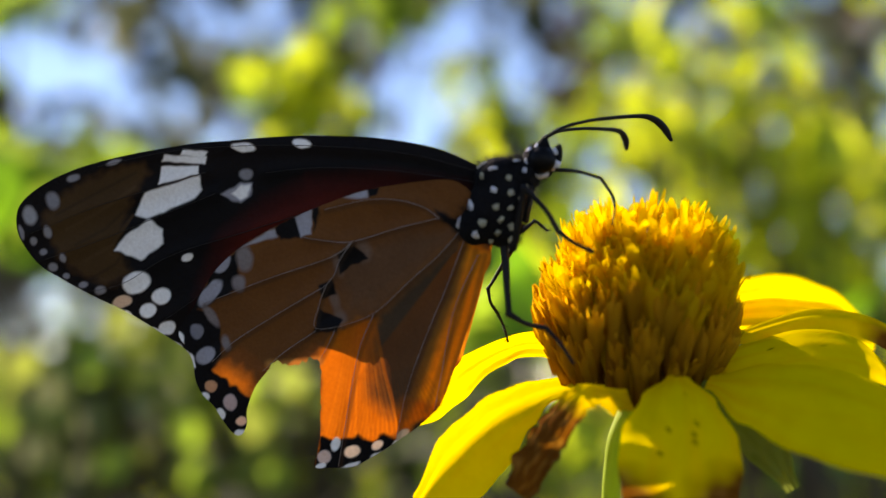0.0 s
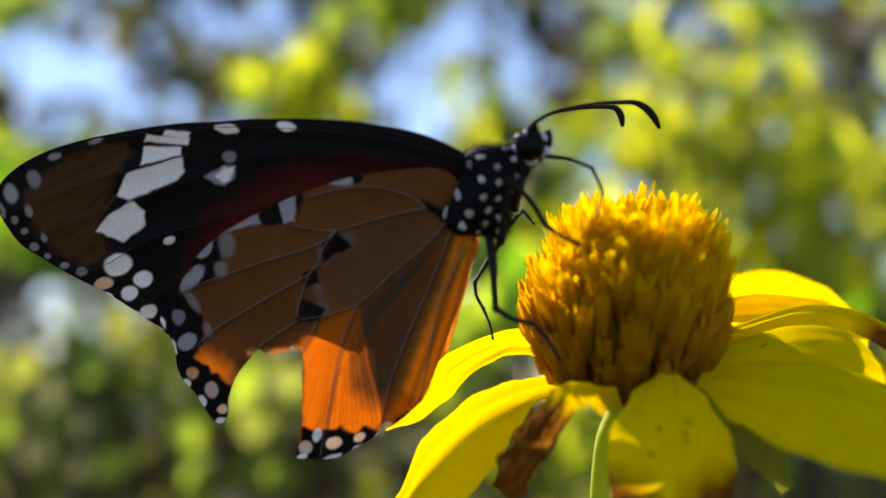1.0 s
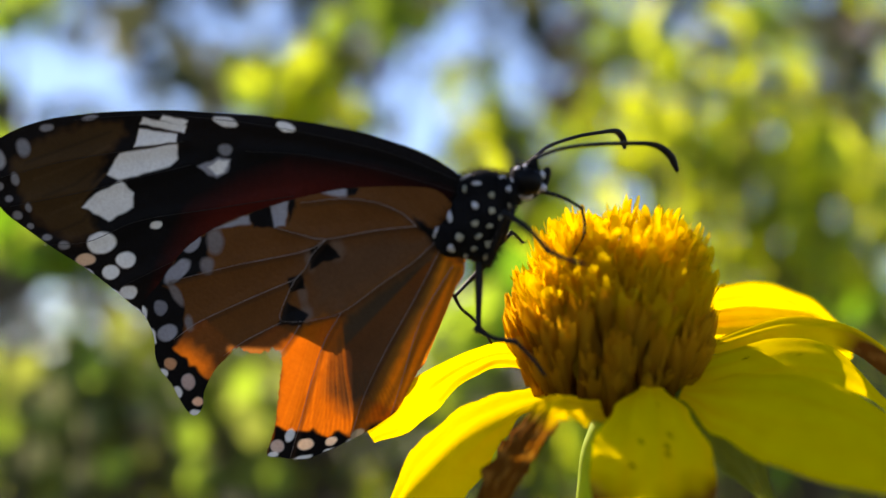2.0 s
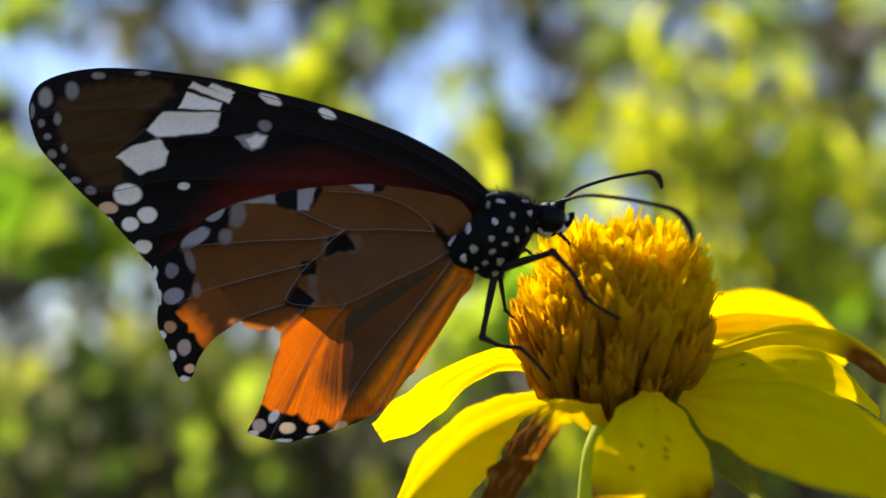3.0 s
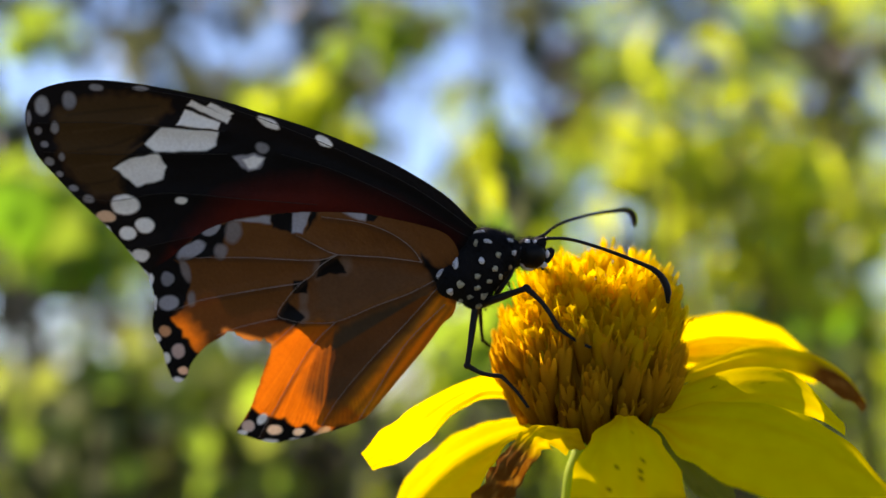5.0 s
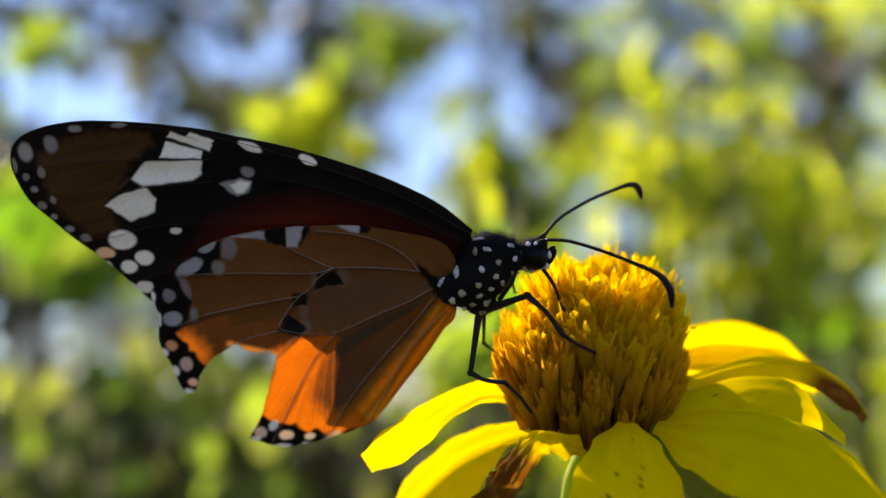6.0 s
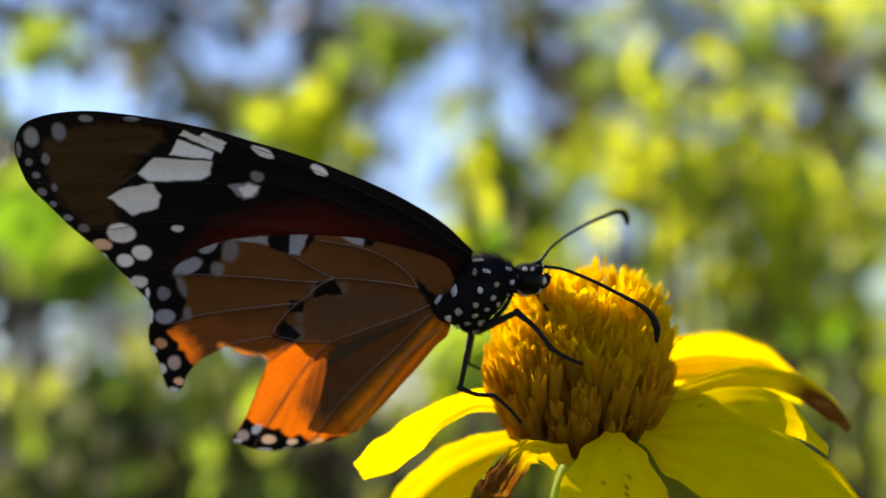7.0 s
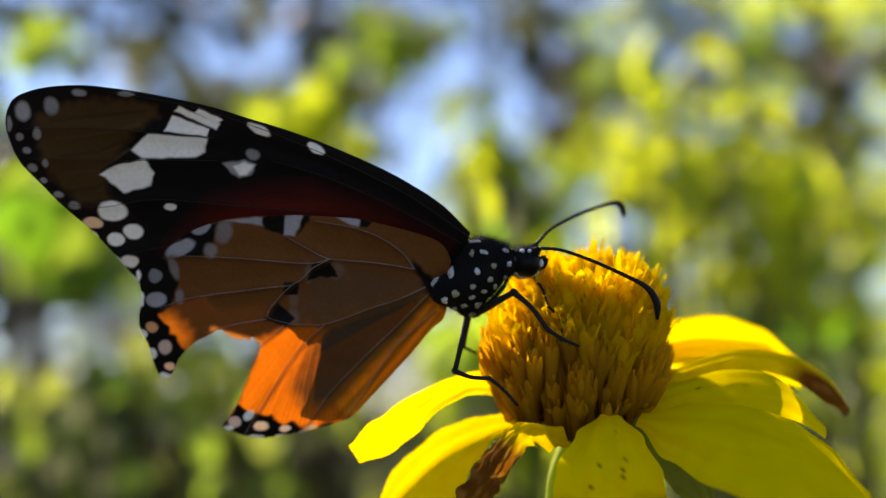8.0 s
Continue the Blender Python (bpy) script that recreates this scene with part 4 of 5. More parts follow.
def folded_petal(points, back, front, back_way, front_way, seed, wilt=None, label="", crinkle=0.2, ragged=0.08):
    """A petal folded along a ridge: one side runs back from it, the other hangs down before it; half widths in mm along the ridge."""
    line = spline([on_flower(*q) for q in points], 10)
    n, m = len(line), 26
    bm = bmesh.new()
    layer = bm.verts.layers.float_color.new("pattern")
    back_way, front_way = Vector(back_way).normalized(), Vector(front_way).normalized()
    grid = []

    def width(rows_, s):
        t = s * (len(rows_) - 1)
        j = min(int(t), len(rows_) - 2)
        f = t - j
        f = f * f * (3 - 2 * f)
        return rows_[j] + (rows_[j + 1] - rows_[j]) * f

    for i, c in enumerate(line):
        s = i / (n - 1)
        way = (line[min(i + 1, n - 1)] - line[max(i - 1, 0)]).normalized()
        a = (back_way - way * back_way.dot(way)).normalized() * width(back, s)
        b = (front_way - way * front_way.dot(way)).normalized() * width(front, s)
        up = way.cross(a).normalized()
        if up.z < 0:
            up = -up
        row = []
        for k in range(m + 1):
            q = 2 * k / m - 1
            edge = 1 + ragged * (noise.noise(Vector((s * 9, (1 if q > 0 else -1) * 3, seed))) + 0.5 * noise.noise(Vector((s * 26, q, seed))))
            g, h = ((x + math.sqrt(x * x + 0.02)) / 2 for x in (q, -q))
            place = c + a * (g * edge) + b * (h * edge) - up * (0.06 * g * g * a.length)
            place += up * (0.05 * math.sin(q * 11) * min(1, 4 * s) + crinkle * noise.noise(Vector((s * 5, q * 1.6, seed + 3))))
            if crinkle > 0.3:
                place += (up + a.normalized()) * (0.5 * max(0, s - 0.3) * noise.noise(Vector((s * 15, q * 3, seed + 4))))
            vert = bm.verts.new(place * MM)
            col = Vector(YELLOW).lerp(Vector(DEEP), max(0, min(1, max(0, 0.6 - 2.2 * s) + 0.12 * max(0, math.sin(q * 11)) + 0.3 * noise.noise(Vector((s * 3, q * 5, seed + 9))))))
            if wilt:
                dry = max(0, min(1, 0.05 + 1.2 * noise.noise(Vector((s * 16, q * 4, seed + 6)))))
                col = col.lerp(Vector(WILTED).lerp(Vector(DRIED), dry), max(0, min(1, wilt(s, q) + 0.25 * noise.noise(Vector((s * 9, q * 3, seed + 5))))))
            vert[layer] = (*col, 1)
            row.append(vert)
        grid.append(row)
    for a, b in zip(grid, grid[1:]):
        for k in range(m):
            bm.faces.new((a[k], a[k + 1], b[k + 1], b[k]))
    return part("petal", bm, PETAL, flower, label)


def build_petals():
    tip = lambda s, q: (s - 0.86) * 7
    petal([(985, 655, 3.4), (905, 643, 3.2), (845, 660, 3.0), (785, 695, 2.6), (735, 735, 2.0), (668, 780, 1.4)], [1.5, 1.1, 1.05, 1.2, 1.75, 1.85, 1.0], (-0.10, -0.10, 0.97), 0.3, seed=1, ragged=0.2, crinkle=0.28)
    folded_petal([(1062, 720, 0.0), (1004, 722, -0.6), (938, 742, -0.8), (888, 764, -0.8), (828, 800, -0.6), (762, 862, -0.3), (700, 940, 0.0)],
                 [2.0, 4.0, 5.8, 6.8, 7.2, 6.6, 3.0], [0.3, 0.3, 0.4, 1.6, 3.2, 3.6, 1.8], (-0.27, 0.95, 0.12), (0.6, -0.15, -0.75), 2, crinkle=0.12)
    petal([(1160, 704, -4.6), (1162, 742, -6.6), (1164, 810, -8.6), (1166, 880, -9.4), (1166, 945, -9.6), (1165, 1005, -9.2)], [0.9, 2.9, 4.4, 4.7, 4.2, 2.2], (1, 0, 0.04), 0.16,
          lambda s, q: (s - 0.50) * 6 * (0.15 + 1.1 * abs(q + 0.08)) - 0.12, "yellow petal with browned tip", seed=3, specks=[(0.18, 0.12, 0.18), (0.21, -0.05, 0.12), (0.34, 0.30, 0.16), (0.40, 0.22, 0.13), (0.44, 0.20, 0.12), (0.38, -0.2, 0.11), (0.50, -0.35, 0.11)])
    petal([(1212, 712, -3.2), (1300, 724, -6.0), (1400, 745, -8.6), (1500, 774, -10.4), (1600, 816, -11.6), (1672, 866, -12.2)], [0.8, 3.6, 5.4, 6.0, 5.2, 1.5], (0.25, 0.83, 0.53), 0.10, seed=4, fold=0.15, twist=-14, groove=0.03, crinkle=0.06)
    petal([(1196, 694, -0.8), (1310, 668, -0.8), (1400, 652, -1.0), (1490, 668, -1.4), (1572, 738, -1.8)], [0.9, 2.4, 3.0, 3.0, 1.2], (0.2, 0.76, 0.58), 0.12, lambda s, q: -0.3, twist=-10, groove=0.02, crinkle=0.05, seed=5, specks=[(0.3, 0.3, 0.12), (0.55, 0.1, 0.14)])
    petal([(1205, 648, 2.4), (1330, 604, 4.6), (1420, 585, 5.8), (1500, 598, 6.6), (1570, 640, 7.0), (1606, 690, 7.0)], [0.8, 1.6, 2.4, 2.8, 3.2, 2.0], (0.1, 0.92, 0.30), 0.45,
          lambda s, q: min(1.3, (s - 0.5) * 6) * max(0, 0.25 - 1.6 * q) - 0.1, "yellow petal with a curled brown end", seed=6)
    petal([(1190, 582, 7.6), (1290, 560, 11.0), (1360, 556, 13.4), (1430, 572, 15.0), (1500, 606, 16.6)], [1.0, 2.0, 2.3, 1.9, 0.4], (0.05, 0.25, 0.97), 0.12, seed=7)
    petal([(1195, 600, 6.4), (1340, 590, 11.0), (1440, 606, 12.6), (1512, 640, 13.2)], [0.8, 1.8, 2.1, 0.9], (0.05, 0.35, 0.93), 0.15, seed=8)
    # the withered petal, folded and brown
    folded_petal([(1070, 728, -4.4), (1030, 722, -5.8), (994, 728, -6.6), (972, 756, -7.0), (944, 806, -7.2), (916, 850, -7.1), (876, 915, -6.7)],
                 [0.5, 0.8, 1.0, 1.3, 1.9, 2.0, 1.2], [2.2, 2.2, 1.9, 1.3, 1.1, 1.3, 0.9], (-0.8, 0.45, -0.15), (0.5, -0.2, -0.75), 9,
                 lambda s, q: 0.26 + (max(0, s - 0.44) * 6 if q > -0.1 else max(0, s - 0.44) * 5 + 0.10), "withered petal, curled and brown", 0.4, 0.3)


build_petals()


def build_stalk():
    petal([(1205, 712, -1.5), (1250, 752, -3.2), (1305, 815, -4.2), (1362, 905, -4.6)], [1.0, 1.9, 1.9, 0.6], (0.8, -0.2, 0.5), 0.3,
          name="sepal", material=SEPAL, label="green pointed sepal", seed=21)
    bm = blob(bmesh.new(), on_flower(1120, 715, 1.5), (3.4, 3.2, 2.2), None, 0.3)
    part("calyx", bm, SEPAL, flower)
    line = spline([on_flower(1110, 730, 1.5), on_flower(1062, 800, 2.6), on_flower(1046, 880, 3.4), on_flower(1040, 1010, 4.5)], 10)
    down, knee = LEVEL.to_3x3().inverted() @ Vector((0, 0, -1)), line[-1]
    line += spline([knee + down * 6, knee + down * 120 + Vector((4, 2, 0)), knee + down * 400 + Vector((14, 8, 0)), knee + down * 900 + Vector((10, 0, 0))], 10)
    part("stem", tube(bmesh.new(), line, [1.7, 1.0, 0.85, 0.8, 0.9, 1.1, 1.3, 1.5], 12), STEM, flower, "thin light green flower stem")


build_stalk()


# ---- shrubs behind ----
def leaf(verts, faces, place, way, up, length, width):
    """A pointed blade, folded along its midrib and arched."""
    side = way.cross(up).normalized()
    n = side.cross(way).normalized()
    b = len(verts)
    rows_ = ((0.0, 0.0, 0.0), (0.25, 0.8, 0.05), (0.55, 1.0, 0.04), (0.82, 0.55, -0.06), (1.0, 0.0, -0.16))
    ids = []
    for s, w, h in rows_:
        c = place + way * (s * length) + n * (h * length)
        if w == 0:
            verts.append(c)
            ids.append((len(verts) - 1,))
        else:
            e = side * (w * width / 2)
            lift = n * (0.22 * w * width)
            verts.extend((c - e + lift, c, c + e + lift))
            ids.append((len(verts) - 3, len(verts) - 2, len(verts) - 1))
    for p, q in zip(ids, ids[1:]):
        if len(p) == 1:
            faces.extend(((p[0], q[0], q[1]), (p[0], q[1], q[2])))
        elif len(q) == 1:
            faces.extend(((p[0], q[0], p[1]), (p[1], q[0], p[2])))
        else:
            faces.extend(((p[0], q[0], q[1], p[1]), (p[1], q[1], q[2], p[2])))


SKY_GAPS = [(60, 60, 60, 40), (120, 140, 140, 60), (20, 110, 60, 60), (390, 60, 50, 50), (500, 60, 60, 40), (720, 190, 80, 80), (805, 50, 45, 85), (88, 552, 46, 46), (250, 225, 50, 30),
            (1285, 470, 36, 44), (1400, 480, 46, 34), (1490, 430, 34, 44), (1100, 340, 40, 35), (890, 170, 35, 40), (300, 30, 40, 30)]


def open_sky(u, v):
    return any(((u - a) / b) ** 2 + ((v - c) / d) ** 2 < 1 for a, c, b, d in SKY_GAPS)


def shrub(label, zones, seed, size=(16, 30), blades=(), stems=()):
    """Zones: a leaf's material, the middle and half width and height of a cluster, its depth (mm) and its number of leaves."""
    rnd = random.Random(seed)
    sets = {}
    tips = []
    for mat, u, v, ru, rv, y, count in zones:
        verts, faces = sets.setdefault(mat.name, (mat, [], []))[1:]
        for _ in range(count):
            a, r = rnd.uniform(0, 6.283), math.sqrt(rnd.random())
            uu, vv, yy = u + ru * r * math.cos(a), v + rv * r * math.sin(a), y * rnd.uniform(0.95, 1.08)
            place = plan(uu, vv, yy)
            way = Vector((rnd.gauss(0, 1), rnd.gauss(0, 0.8), rnd.gauss(-0.2, 0.8))).normalized()
            up = Vector((rnd.gauss(0, 0.5), rnd.gauss(-0.4, 0.6), 1))
            l = rnd.uniform(*size)
            leaf(verts, faces, place * MM, way, up, l * MM, l * rnd.uniform(0.45, 0.7) * MM)
        tips.append(plan(u, v, y))
    for mat, u, v, y, length, width, lean in blades:      # single upright leaves
        verts, faces = sets.setdefault(mat.name, (mat, [], []))[1:]
        leaf(verts, faces, plan(u, v, y) * MM, Vector((lean, 0.1, 1)).normalized(), Vector((0.5, -1, 0.2)), length * MM, width * MM)
    base = sum(tips, Vector()) / len(tips)
    thing = tagged(new("shrub"), label, "shrub")
    foot = LEVEL @ (base * MM)
    foot.z = 0
    thing.matrix_basis = Matrix.Translation(foot)
    local = thing.matrix_basis.inverted() @ LEVEL
    for mat, verts, faces in sets.values():
        me = bpy.data.meshes.new("leaves")
        me.from_pydata([tuple(local @ p) for p in verts], [], faces)
        me.materials.append(mat)
        me.shade_smooth()
        ob = new("leaves", me)
        ob.parent = thing
        tagged(ob, kind="stuff")
    mat = zones[0][0]
    verts, faces = [], []
    for _ in range(420):      # leaves of the lower bush, down to the ground
        a, r, h = rnd.uniform(0, 6.283), math.sqrt(rnd.random()), rnd.uniform(0.03, 0.76)
        wide = 0.08 + 0.09 * math.sin(min(1, h / 0.5) * 1.5)
        place = Vector((wide * r * math.cos(a), 0.02 + wide * r * math.sin(a), h))
        way = Vector((math.cos(a), math.sin(a), rnd.gauss(-0.1, 0.6))).normalized()
        l = rnd.uniform(*size) * 1.3
        leaf(verts, faces, place, way, Vector((rnd.gauss(0, 0.4), rnd.gauss(0, 0.4), 1)), l * MM, l * 0.6 * MM)
    me = bpy.data.meshes.new("leaves")
    me.from_pydata([tuple(p) for p in verts], [], faces)
    me.materials.append(GREEN if seed % 2 else OLIVE)
    me.shade_smooth()
    ob = new("leaves", me)
    ob.parent = thing
    tagged(ob, kind="stuff")
    for line, r in stems:      # bare stems between the leaves
        part("stem", tube(bmesh.new(), spline([(local @ (plan(*q) * MM)) / MM for q in line], 8), [r, r * 0.8, r * 0.5], 7), TWIG, thing)
    low = Vector((0, 0, -10))
    for tip in tips:
        top = (local @ (tip * MM)) / MM
        mid = low.lerp(top, 0.5) + Vector((rnd.uniform(-30, 30), rnd.uniform(-20, 40), 40))
        part("branch", tube(bmesh.new(), spline([low, mid, top], 8), [5, 3.5, 2.2, 1.2], 7), TWIG, thing)
    return thing


def build_shrubs():
    shrub("sunlit bush with yellow-green leaves", [
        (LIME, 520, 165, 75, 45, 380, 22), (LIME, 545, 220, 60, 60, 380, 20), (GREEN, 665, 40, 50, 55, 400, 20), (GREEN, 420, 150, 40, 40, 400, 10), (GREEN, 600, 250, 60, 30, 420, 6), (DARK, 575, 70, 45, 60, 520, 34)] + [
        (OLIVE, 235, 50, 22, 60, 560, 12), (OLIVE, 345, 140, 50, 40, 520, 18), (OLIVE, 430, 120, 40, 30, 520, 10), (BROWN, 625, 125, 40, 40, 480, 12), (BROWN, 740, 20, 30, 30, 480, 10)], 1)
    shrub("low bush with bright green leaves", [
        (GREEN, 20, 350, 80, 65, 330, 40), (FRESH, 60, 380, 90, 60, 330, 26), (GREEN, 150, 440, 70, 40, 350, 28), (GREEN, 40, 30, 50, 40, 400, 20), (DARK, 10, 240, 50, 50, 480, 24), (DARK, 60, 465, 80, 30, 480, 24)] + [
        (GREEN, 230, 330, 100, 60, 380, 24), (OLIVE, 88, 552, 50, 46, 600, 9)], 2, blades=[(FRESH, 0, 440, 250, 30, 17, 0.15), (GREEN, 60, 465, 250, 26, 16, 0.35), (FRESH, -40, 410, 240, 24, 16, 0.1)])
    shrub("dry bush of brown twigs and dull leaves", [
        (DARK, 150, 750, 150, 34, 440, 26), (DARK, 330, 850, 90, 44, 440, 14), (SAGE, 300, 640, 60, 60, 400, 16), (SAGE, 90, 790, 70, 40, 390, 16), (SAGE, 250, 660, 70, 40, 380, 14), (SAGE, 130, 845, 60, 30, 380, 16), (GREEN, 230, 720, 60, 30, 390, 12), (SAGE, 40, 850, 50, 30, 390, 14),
        (SAGE, 330, 780, 60, 40, 400, 14), (BROWN, 60, 660, 90, 24, 460, 10), (BROWN, 90, 850, 90, 40, 440, 26), (BROWN, 262, 785, 44, 40, 400, 34), (SAGE, 40, 690, 50, 30, 400, 16), (GREEN, 210, 670, 60, 30, 400, 16)] + [
        (SAGE, 190, 825, 60, 40, 400, 24), (BROWN, 235, 600, 36, 60, 500, 20), (GREEN, 390, 700, 70, 60, 430, 20), (SAGE, 440, 690, 60, 60, 400, 20), (OLIVE, 40, 840, 70, 50, 430, 20), (BROWN, 160, 750, 90, 30, 430, 24), (SAGE, 420, 820, 60, 50, 410, 12)] + [
        (SAGE, u, v, 26, 24, 360, n) for u, v, n in ((60, 820, 4), (130, 700, 6), (205, 850, 6), (310, 690, 8), (345, 800, 7), (440, 760, 9), (470, 860, 6), (520, 700, 7), (20, 740, 6), (400, 650, 6))], 3,
          blades=[(m, u, v, 300, 15, 12, lean) for m, u, v, lean in (
              (OLIVE, 62, 845, 0.3), (GREEN, 20, 800, -0.4), (OLIVE, 130, 880, 0.6), (GREEN, 165, 690, 0.2), (GREEN, 215, 870, -0.3), (OLIVE, 150, 790, 0.5), (SAGE, 300, 690, 0.4), (GREEN, 350, 810, -0.5),
              (GREEN, 345, 890, 0.2), (GREEN, 420, 720, 0.5), (SAGE, 455, 800, -0.2), (SAGE, 40, 690, 0.5), (GREEN, 480, 890, 0.3), (OLIVE, 270, 770, -0.4), (OLIVE, 90, 740, 0.1), (SAGE, 530, 720, -0.5))],
          stems=[([(40, 900, 400), (120, 790, 395), (200, 742, 390), (290, 738, 390)], 5.5), ([(270, 830, 395), (380, 806, 395), (500, 796, 400)], 4.5), ([(120, 900, 420), (210, 880, 420), (330, 850, 420)], 4.0)])
    shrub("green bush with soft leaves", [
        (BROWN, 560, 840, 60, 40, 430, 14), (DARK, 690, 790, 50, 50, 430, 14), (LIME, 850, 590, 60, 50, 320, 8), (GREEN, 895, 545, 50, 65, 190, 7), (GREEN, 835, 650, 30, 30, 200, 3), (GREEN, 930, 470, 40, 50, 330, 8),
        (FRESH, 900, 590, 100, 80, 330, 16), (FRESH, 905, 500, 60, 70, 310, 14), (LIME, 830, 640, 60, 60, 330, 8), (OLIVE, 620, 800, 130, 90, 400, 15), (OLIVE, 520, 640, 80, 60, 420, 11), (GREEN, 780, 760, 110, 100, 360, 12)] + [
        (BROWN, 860, 690, 60, 34, 420, 18), (LIME, 960, 830, 90, 60, 400, 14), (LIME, 1015, 800, 50, 60, 360, 12), (FRESH, 905, 790, 60, 70, 360, 12), (LIME, 620, 850, 90, 50, 400, 5), (DARK, 600, 720, 40, 40, 460, 16), (OLIVE, 500, 850, 70, 40, 420, 9)], 4,
          blades=[(FRESH, 900, 640, 190, 34, 18, 0.1), (LIME, 945, 600, 200, 30, 16, -0.15), (FRESH, 850, 650, 210, 26, 14, 0.3), (LIME, 985, 720, 200, 24, 14, 0.25), (LIME, 1010, 850, 220, 22, 16, 0.1), (LIME, 900, 880, 240, 24, 16, -0.2)])
    shrub("tall bush with yellowish leaves and thin stems", [
        (LIME, 1280, 75, 75, 38, 420, 3), (LIME, 1210, 155, 60, 50, 420, 5), (LIME, 1265, 290, 62, 46, 400, 19), (LIME, 1330, 340, 110, 60, 430, 15), (LIME, 1170, 230, 50, 50, 400, 11), (LIME, 868, 265, 26, 60, 340, 12),
        (GREEN, 1100, 110, 70, 70, 480, 13), (LIME, 1395, 365, 48, 48, 400, 15), (GREEN, 1350, 240, 80, 90, 500, 14), (BROWN, 1010, 120, 34, 90, 520, 34), (DARK, 905, 285, 12, 55, 360, 14), (LIME, 1090, 190, 50, 40, 430, 7)] + [
        (LIME, u, v, 26, 24, 360, n) for u, v, n in ((1255, 285, 11), (1392, 372, 11), (1405, 255, 7), (1168, 222, 8), (1212, 150, 5), (1310, 205, 4), (1130, 120, 4), (1350, 130, 3), (1460, 330, 6), (1050, 330, 6), (1260, 385, 8), (1370, 455, 7), (1430, 400, 6), (1400, 530, 8))] + [
        (GREEN, 1000, 270, 70, 60, 480, 11), (LIME, 850, 330, 50, 40, 380, 9), (GREEN, 930, 355, 60, 40, 380, 9), (LIME, 872, 390, 60, 45, 360, 12), (FRESH, 840, 440, 60, 40, 360, 10), (LIME, 1380, 245, 40, 40, 430, 6), (BROWN, 1450, 370, 30, 40, 470, 6), (LIME, 1225, 415, 60, 60, 420, 10), (LIME, 1335, 415, 50, 50, 420, 8)], 5, blades=[(DARK, 902, 372, 104, 15, 4.4, 0.05), (LIME, 876, 362, 125, 14, 4.6, -0.12), (OLIVE, 905, 400, 150, 12, 4.0, 0.3)],
          stems=[([(900, 420, 300), (985, 260, 290), (1065, 130, 280), (1150, 10, 280)], 1.6), ([(1010, 330, 330), (1090, 190, 320), (1190, 40, 330)], 1.4), ([(1300, 420, 350), (1330, 240, 350), (1322, 60, 360)], 1.6)])
    shrub("shaded olive green bush", [
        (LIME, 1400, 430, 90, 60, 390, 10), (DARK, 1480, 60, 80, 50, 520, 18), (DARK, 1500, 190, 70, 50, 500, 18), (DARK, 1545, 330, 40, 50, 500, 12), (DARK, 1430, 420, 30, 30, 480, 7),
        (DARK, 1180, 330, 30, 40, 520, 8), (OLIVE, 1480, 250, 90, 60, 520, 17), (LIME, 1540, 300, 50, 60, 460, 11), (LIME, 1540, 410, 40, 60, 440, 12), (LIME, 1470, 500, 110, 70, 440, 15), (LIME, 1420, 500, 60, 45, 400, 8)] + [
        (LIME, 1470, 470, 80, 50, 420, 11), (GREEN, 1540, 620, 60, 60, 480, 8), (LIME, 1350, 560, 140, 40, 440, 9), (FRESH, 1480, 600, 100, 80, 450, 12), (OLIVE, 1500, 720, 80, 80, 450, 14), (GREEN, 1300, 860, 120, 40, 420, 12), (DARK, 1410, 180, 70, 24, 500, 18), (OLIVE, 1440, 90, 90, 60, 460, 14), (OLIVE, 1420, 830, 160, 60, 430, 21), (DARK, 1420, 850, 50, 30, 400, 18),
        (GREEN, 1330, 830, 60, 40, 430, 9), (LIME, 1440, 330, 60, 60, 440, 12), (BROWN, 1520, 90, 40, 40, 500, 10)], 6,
          blades=[(m, u, v, 320, 15, 12, lean) for m, u, v, lean in (
              (LIME, 1260, 310, 0.5), (LIME, 1395, 395, -0.2), (GREEN, 1450, 310, 0.4), (LIME, 1190, 260, -0.4), (GREEN, 1490, 450, 0.2), (LIME, 1380, 440, 0.6), (GREEN, 1540, 560, 0.3), (OLIVE, 1500, 640, -0.4),
              (LIME, 1410, 520, 0.1), (FRESH, 1320, 560, 0.5), (FRESH, 1440, 600, -0.5), (GREEN, 1545, 470, 0.5), (LIME, 1540, 390, -0.2), (FRESH, 1360, 880, 0.4), (OLIVE, 1540, 760, 0.2), (GREEN, 1480, 860, -0.3))])


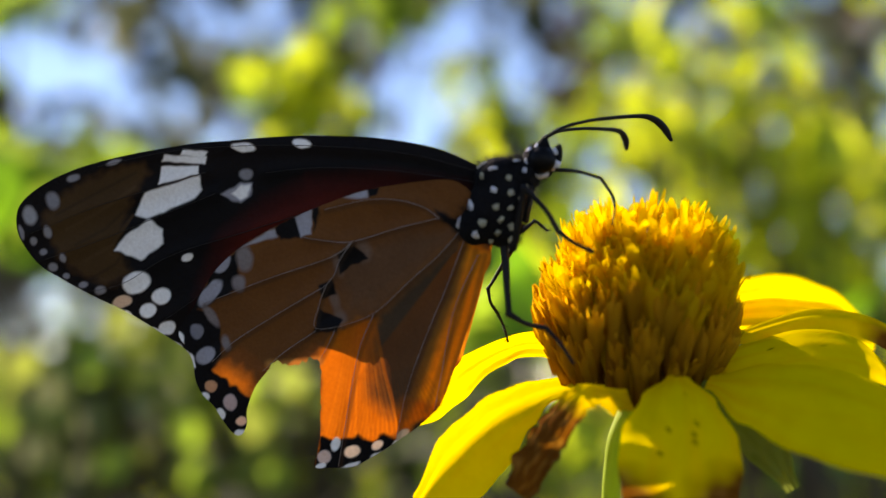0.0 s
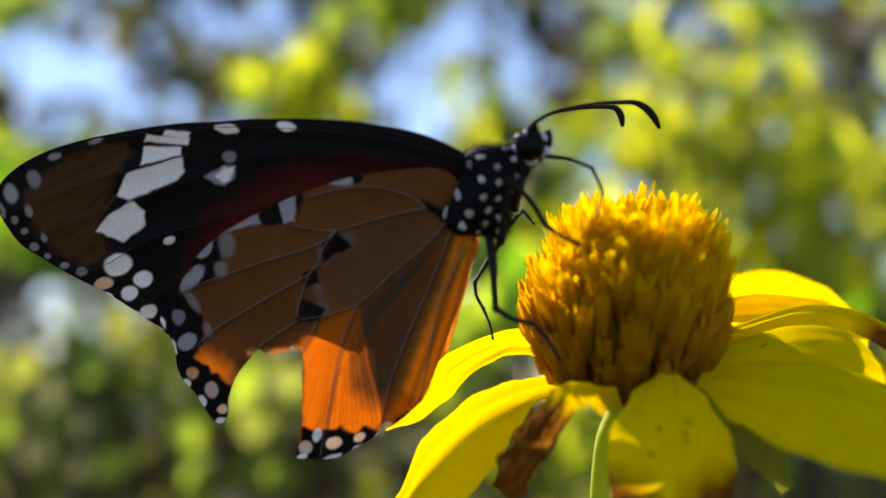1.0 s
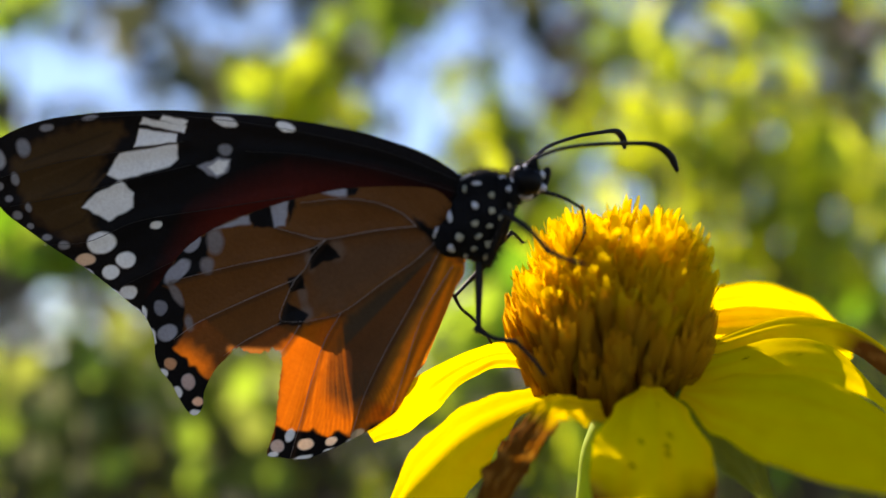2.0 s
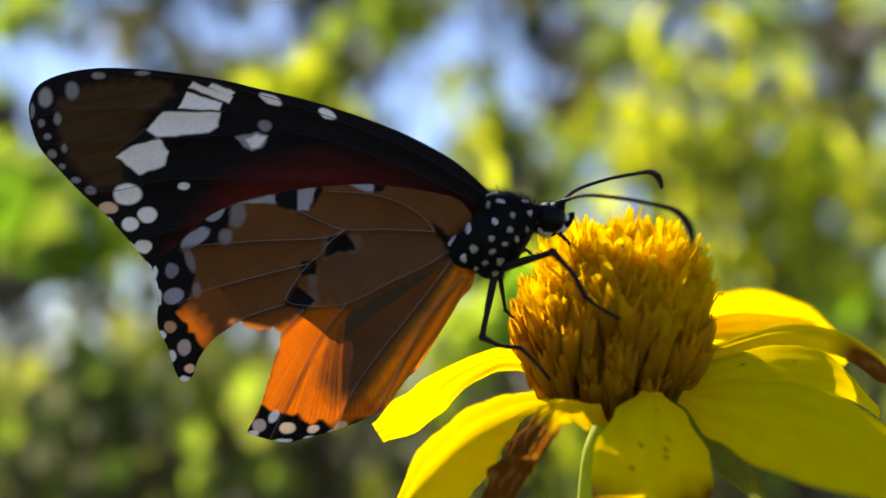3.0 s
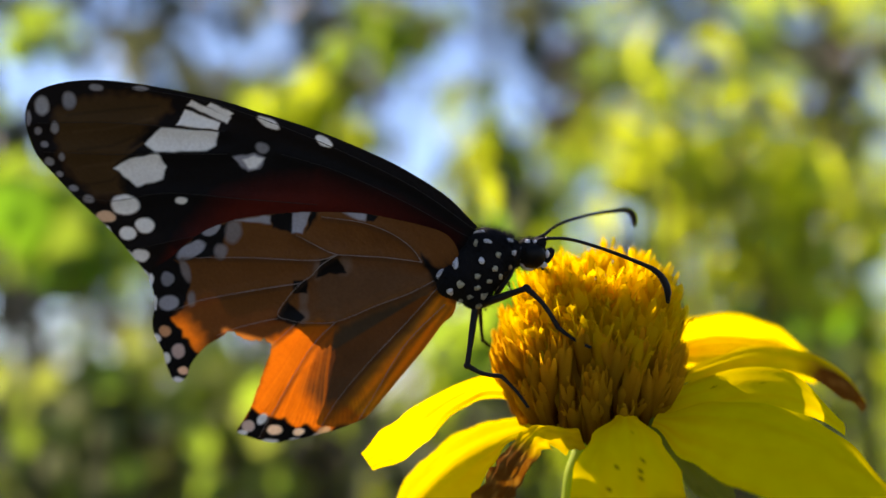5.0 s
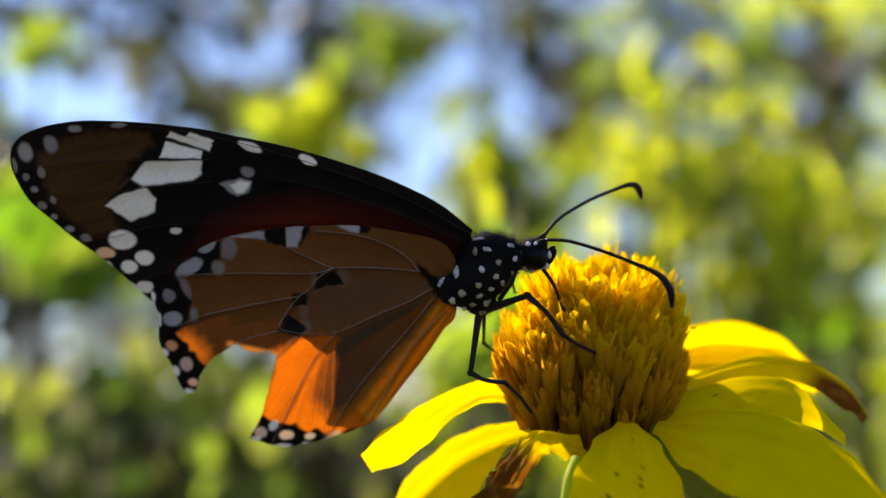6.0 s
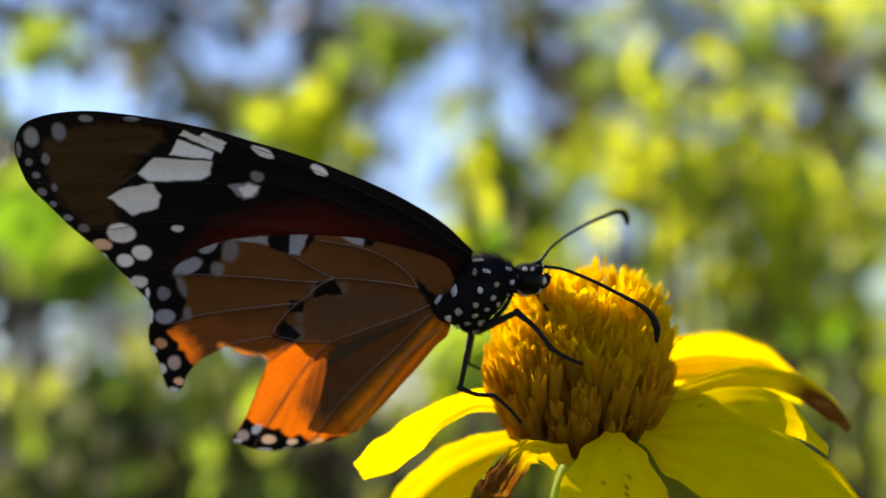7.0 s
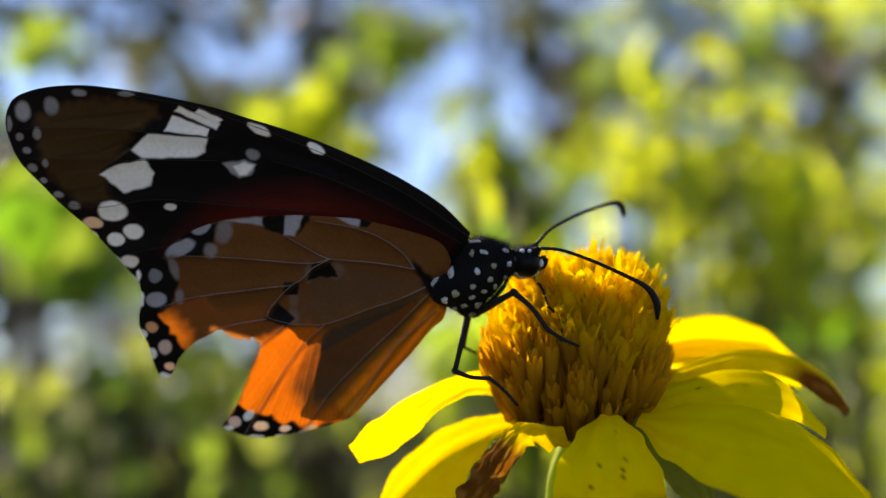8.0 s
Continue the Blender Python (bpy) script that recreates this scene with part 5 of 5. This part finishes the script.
def build_hedge():
    """Dense growth farther off, with gaps to the sky."""
    rnd = random.Random(21)
    sets = {m.name: (m, [], []) for m in (DARK, OLIVE, GREEN, LIME)}
    for _ in range(5200):
        u, v = rnd.uniform(-260, 1830), rnd.uniform(-70, 1060)
        if open_sky(u, v) or noise.noise(Vector((u / 45, v / 45, 7))) > (0.36 if u < 1000 else 0.38):
            continue
        # light and shade of the hedge are put into the leaf colours
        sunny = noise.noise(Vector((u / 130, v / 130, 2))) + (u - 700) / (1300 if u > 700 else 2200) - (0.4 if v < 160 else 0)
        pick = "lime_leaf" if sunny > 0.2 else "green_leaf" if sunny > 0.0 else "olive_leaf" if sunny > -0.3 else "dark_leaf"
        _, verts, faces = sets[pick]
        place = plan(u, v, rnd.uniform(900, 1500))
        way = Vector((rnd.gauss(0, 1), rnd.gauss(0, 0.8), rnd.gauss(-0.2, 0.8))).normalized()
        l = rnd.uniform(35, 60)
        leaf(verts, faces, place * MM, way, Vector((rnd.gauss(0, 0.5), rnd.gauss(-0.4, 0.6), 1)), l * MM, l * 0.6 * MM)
    thing = tagged(new("hedge"), "dense shaded hedge with gaps to the sky", "hedge")
    foot = LEVEL @ (plan(784, 441, 1200) * MM)
    foot.z = 0
    thing.matrix_basis = Matrix.Translation(foot)
    local = thing.matrix_basis.inverted() @ LEVEL
    back = local.inverted()
    for _ in range(2600):      # the lower growth, down to the ground
        place = Vector((rnd.uniform(-0.95, 0.95), rnd.uniform(-0.3, 0.3), rnd.uniform(0.02, 0.62)))
        _, verts, faces = sets[rnd.choice(("dark_leaf", "olive_leaf", "green_leaf", "green_leaf", "lime_leaf"))]
        way = Vector((rnd.gauss(0, 1), rnd.gauss(0, 0.8), rnd.gauss(-0.2, 0.8))).normalized()
        l = rnd.uniform(35, 60)
        leaf(verts, faces, back @ place, way, Vector((rnd.gauss(0, 0.5), rnd.gauss(-0.4, 0.6), 1)), l * MM, l * 0.6 * MM)
    for _ in range(5200):      # the hedge goes on to both sides
        x = rnd.choice((-1, 1)) * rnd.uniform(0.9, 3.2)
        place = Vector((x, rnd.uniform(-0.3, 0.3) + 0.15 * math.sin(x * 2), rnd.uniform(0.02, 1.25 + 0.12 * math.sin(x * 5))))
        _, verts, faces = sets[rnd.choice(("dark_leaf", "olive_leaf", "green_leaf"))]
        way = Vector((rnd.gauss(0, 1), rnd.gauss(0, 0.8), rnd.gauss(-0.2, 0.8))).normalized()
        l = rnd.uniform(50, 85)
        leaf(verts, faces, back @ place, way, Vector((rnd.gauss(0, 0.5), rnd.gauss(-0.4, 0.6), 1)), l * MM, l * 0.6 * MM)
    for mat, verts, faces in sets.values():
        me = bpy.data.meshes.new("foliage")
        me.from_pydata([tuple(local @ p) for p in verts], [], faces)
        me.materials.append(mat)
        ob = new("foliage", me)
        ob.parent = thing
        tagged(ob, kind="stuff")
    for k in range(14):
        x = -2900 + 446 * k
        line = spline([Vector((x, 0, -20)), Vector((x + rnd.uniform(-60, 60), 20, 350)), Vector((x + rnd.uniform(-120, 120), 0, 560))], 8)
        part("trunk", tube(bmesh.new(), line, [14, 10, 6], 8), TWIG, thing)


build_shrubs()
build_hedge()


# ---- motions ----
MIDLEG_FOOT = [(0.0, 1011, 487, -5.2), (1.7, 1011, 487, -5.2), (2.2, 1062, 500, -9.5), (2.8, 1103, 575, -7.2), (8.0, 1101, 574, -7.2)]
HINDLEG_FOOT = [(0.0, 975, 684, -5.4), (8.0, 982, 688, -5.4)]
FAR_HINDLEG_FOOT = [(0.0, 862, 642, 2.6), (1.7, 862, 642, 2.6), (2.2, 900, 610, 2.0), (2.8, 978, 606, 4.0), (8.0, 978, 606, 4.0)]
FAR_MIDLEG_FOOT = [(0.0, 932, 446, 1.0), (1.7, 932, 446, 1.0), (2.8, 948, 462, 1.5), (8.0, 948, 462, 1.5)]
PROBOSCIS_TIP = [(0.0, 1044, 440, -4.0), (0.5, 1044, 440, -4.0), (1.0, 1036, 441, -4.0), (1.5, 1009, 450, -4.0), (1.7, 1015, 455, -4.0), (2.8, 1050, 520, 5.0), (4.0, 1050, 520, 5.0), (4.3, 1057, 505, -1.0), (4.5, 1057, 505, -1.0),
                 (4.7, 1050, 520, 5.0), (5.2, 1050, 505, 1.0), (5.8, 1050, 480, -4.0), (5.9, 1066, 540, 0.0), (6.0, 1082, 600, -3.0), (8.0, 1082, 600, -7.0)]
BODY_SHIFT = [(0.0, 0, 0), (3.5, 0, 0), (4.5, 0.1, -0.15), (5.8, 0.4, -0.2), (6.0, 0.5, -0.26), (8.0, 0.52, -0.25)]      # x and z, mm
BODY_TURN = [(0.0, -9), (0.5, -10), (1.0, -11), (1.5, -14), (1.7, -12), (2.8, 0), (4.2, 0), (4.3, -5), (4.4, -7.5), (4.5, -5.5), (4.6, -3), (4.7, 0), (5.8, -10), (5.9, -5), (6.0, -3), (8.0, -3)]
NEAR_ANTENNA_TURN = [(0.0, 5, 30), (0.5, 3, 34), (1.0, 6, 36), (1.5, 10, 38), (1.7, 8, 34), (2.8, 0, -31), (3.5, 0, -32), (4.2, 3, -29), (4.4, 9, -36), (4.7, 3, -25), (5.8, 16, -14), (5.9, 8, -15), (6.5, 8, -21), (7.0, 8, -22), (8.0, 6, -22)]
FAR_ANTENNA_TURN = [(0.0, 36, 14), (0.5, 34, 14), (1.0, 33, 14), (1.5, 39, 12), (1.7, 34, 12), (2.8, 0, 0), (3.5, 0, 0), (4.0, 4, 0), (4.2, 4, 0), (4.4, 22, 0), (4.5, 18, 0), (4.7, 5, 0), (5.8, 16, 0), (5.9, 4, 0), (6.0, 1, 0), (6.5, -1, 0), (7.0, -4, 0), (8.0, 0, 0)]


def motions():
    walk(flower, [(t, LEVEL @ mm_pose(*p)) for t, *p in FLOWER_ROWS])
    walk(butterfly, [(t, LEVEL @ mm_pose(*p)) for t, *p in BUTTERFLY_ROWS])
    times = sorted({r[0] for r in BUTTERFLY_ROWS} | {r[0] for r in FLOWER_ROWS} | {2.2, 2.5, 5.2, 5.5, 6.2})

    def to_body(row, t):
        f, b = mm_pose(*between(FLOWER_ROWS, t)), mm_pose(*between(BUTTERFLY_ROWS, t))
        return (b.inverted() @ f @ (on_flower(*row) * MM)) / MM

    pivot = on_body(815, 424, -2.2)

    def nod(t, share):
        x, z = between(BODY_SHIFT, t)
        return Matrix.Translation(pivot + Vector((x, 0, z))) @ pose(0, 0, 0, 0, between(BODY_TURN, t)[0] * share, 0) @ Matrix.Translation(-pivot)

    for ob, share in zip(FRONT, (0.25, 1.0)):      # the thorax follows the head a little
        walk(ob, [(t, mm_pose(*(pivot + Vector((between(BODY_SHIFT, t)[0], 0, between(BODY_SHIFT, t)[1]))), 0, a * share, 0) @ mm_pose(*(-pivot))) for t, a in BODY_TURN])
    for limb, feet in ((MIDLEG, MIDLEG_FOOT), (HINDLEG, HINDLEG_FOOT), (FAR_HINDLEG, FAR_HINDLEG_FOOT), (FAR_MIDLEG, FAR_MIDLEG_FOOT), (PROBOSCIS, PROBOSCIS_TIP)):
        both = [limb.poses(to_body(between(feet, t), t), nod(t, 1.0 if limb is PROBOSCIS else -1.0)) for t in times]
        walk(limb.upper, [(t, p[0]) for t, p in zip(times, both)])
        walk(limb.lower, [(t, p[1]) for t, p in zip(times, both)])
    hinge = on_body(840, 395, near_wing_depth(840))
    for ob in FORE:
        rows = []
        for t, a in FOREWING_TURN:
            x, z = between(FOREWING_SHIFT, t)
            rows.append((t, mm_pose(hinge.x + x, hinge.y, hinge.z + z, 0, a - math.degrees(z / 35), 0) @ mm_pose(*(-hinge))))
        walk(ob, rows)
    for ob, base, turns in ((near_antenna, ANTENNA_BASES[0], NEAR_ANTENNA_TURN), (far_antenna, ANTENNA_BASES[1], FAR_ANTENNA_TURN)):
        walk(ob, [(t, mm_pose(*base, 0, a, 0) @ pose(0, 0, 0, 0, 0, yaw)) for t, a, yaw in turns])


motions()
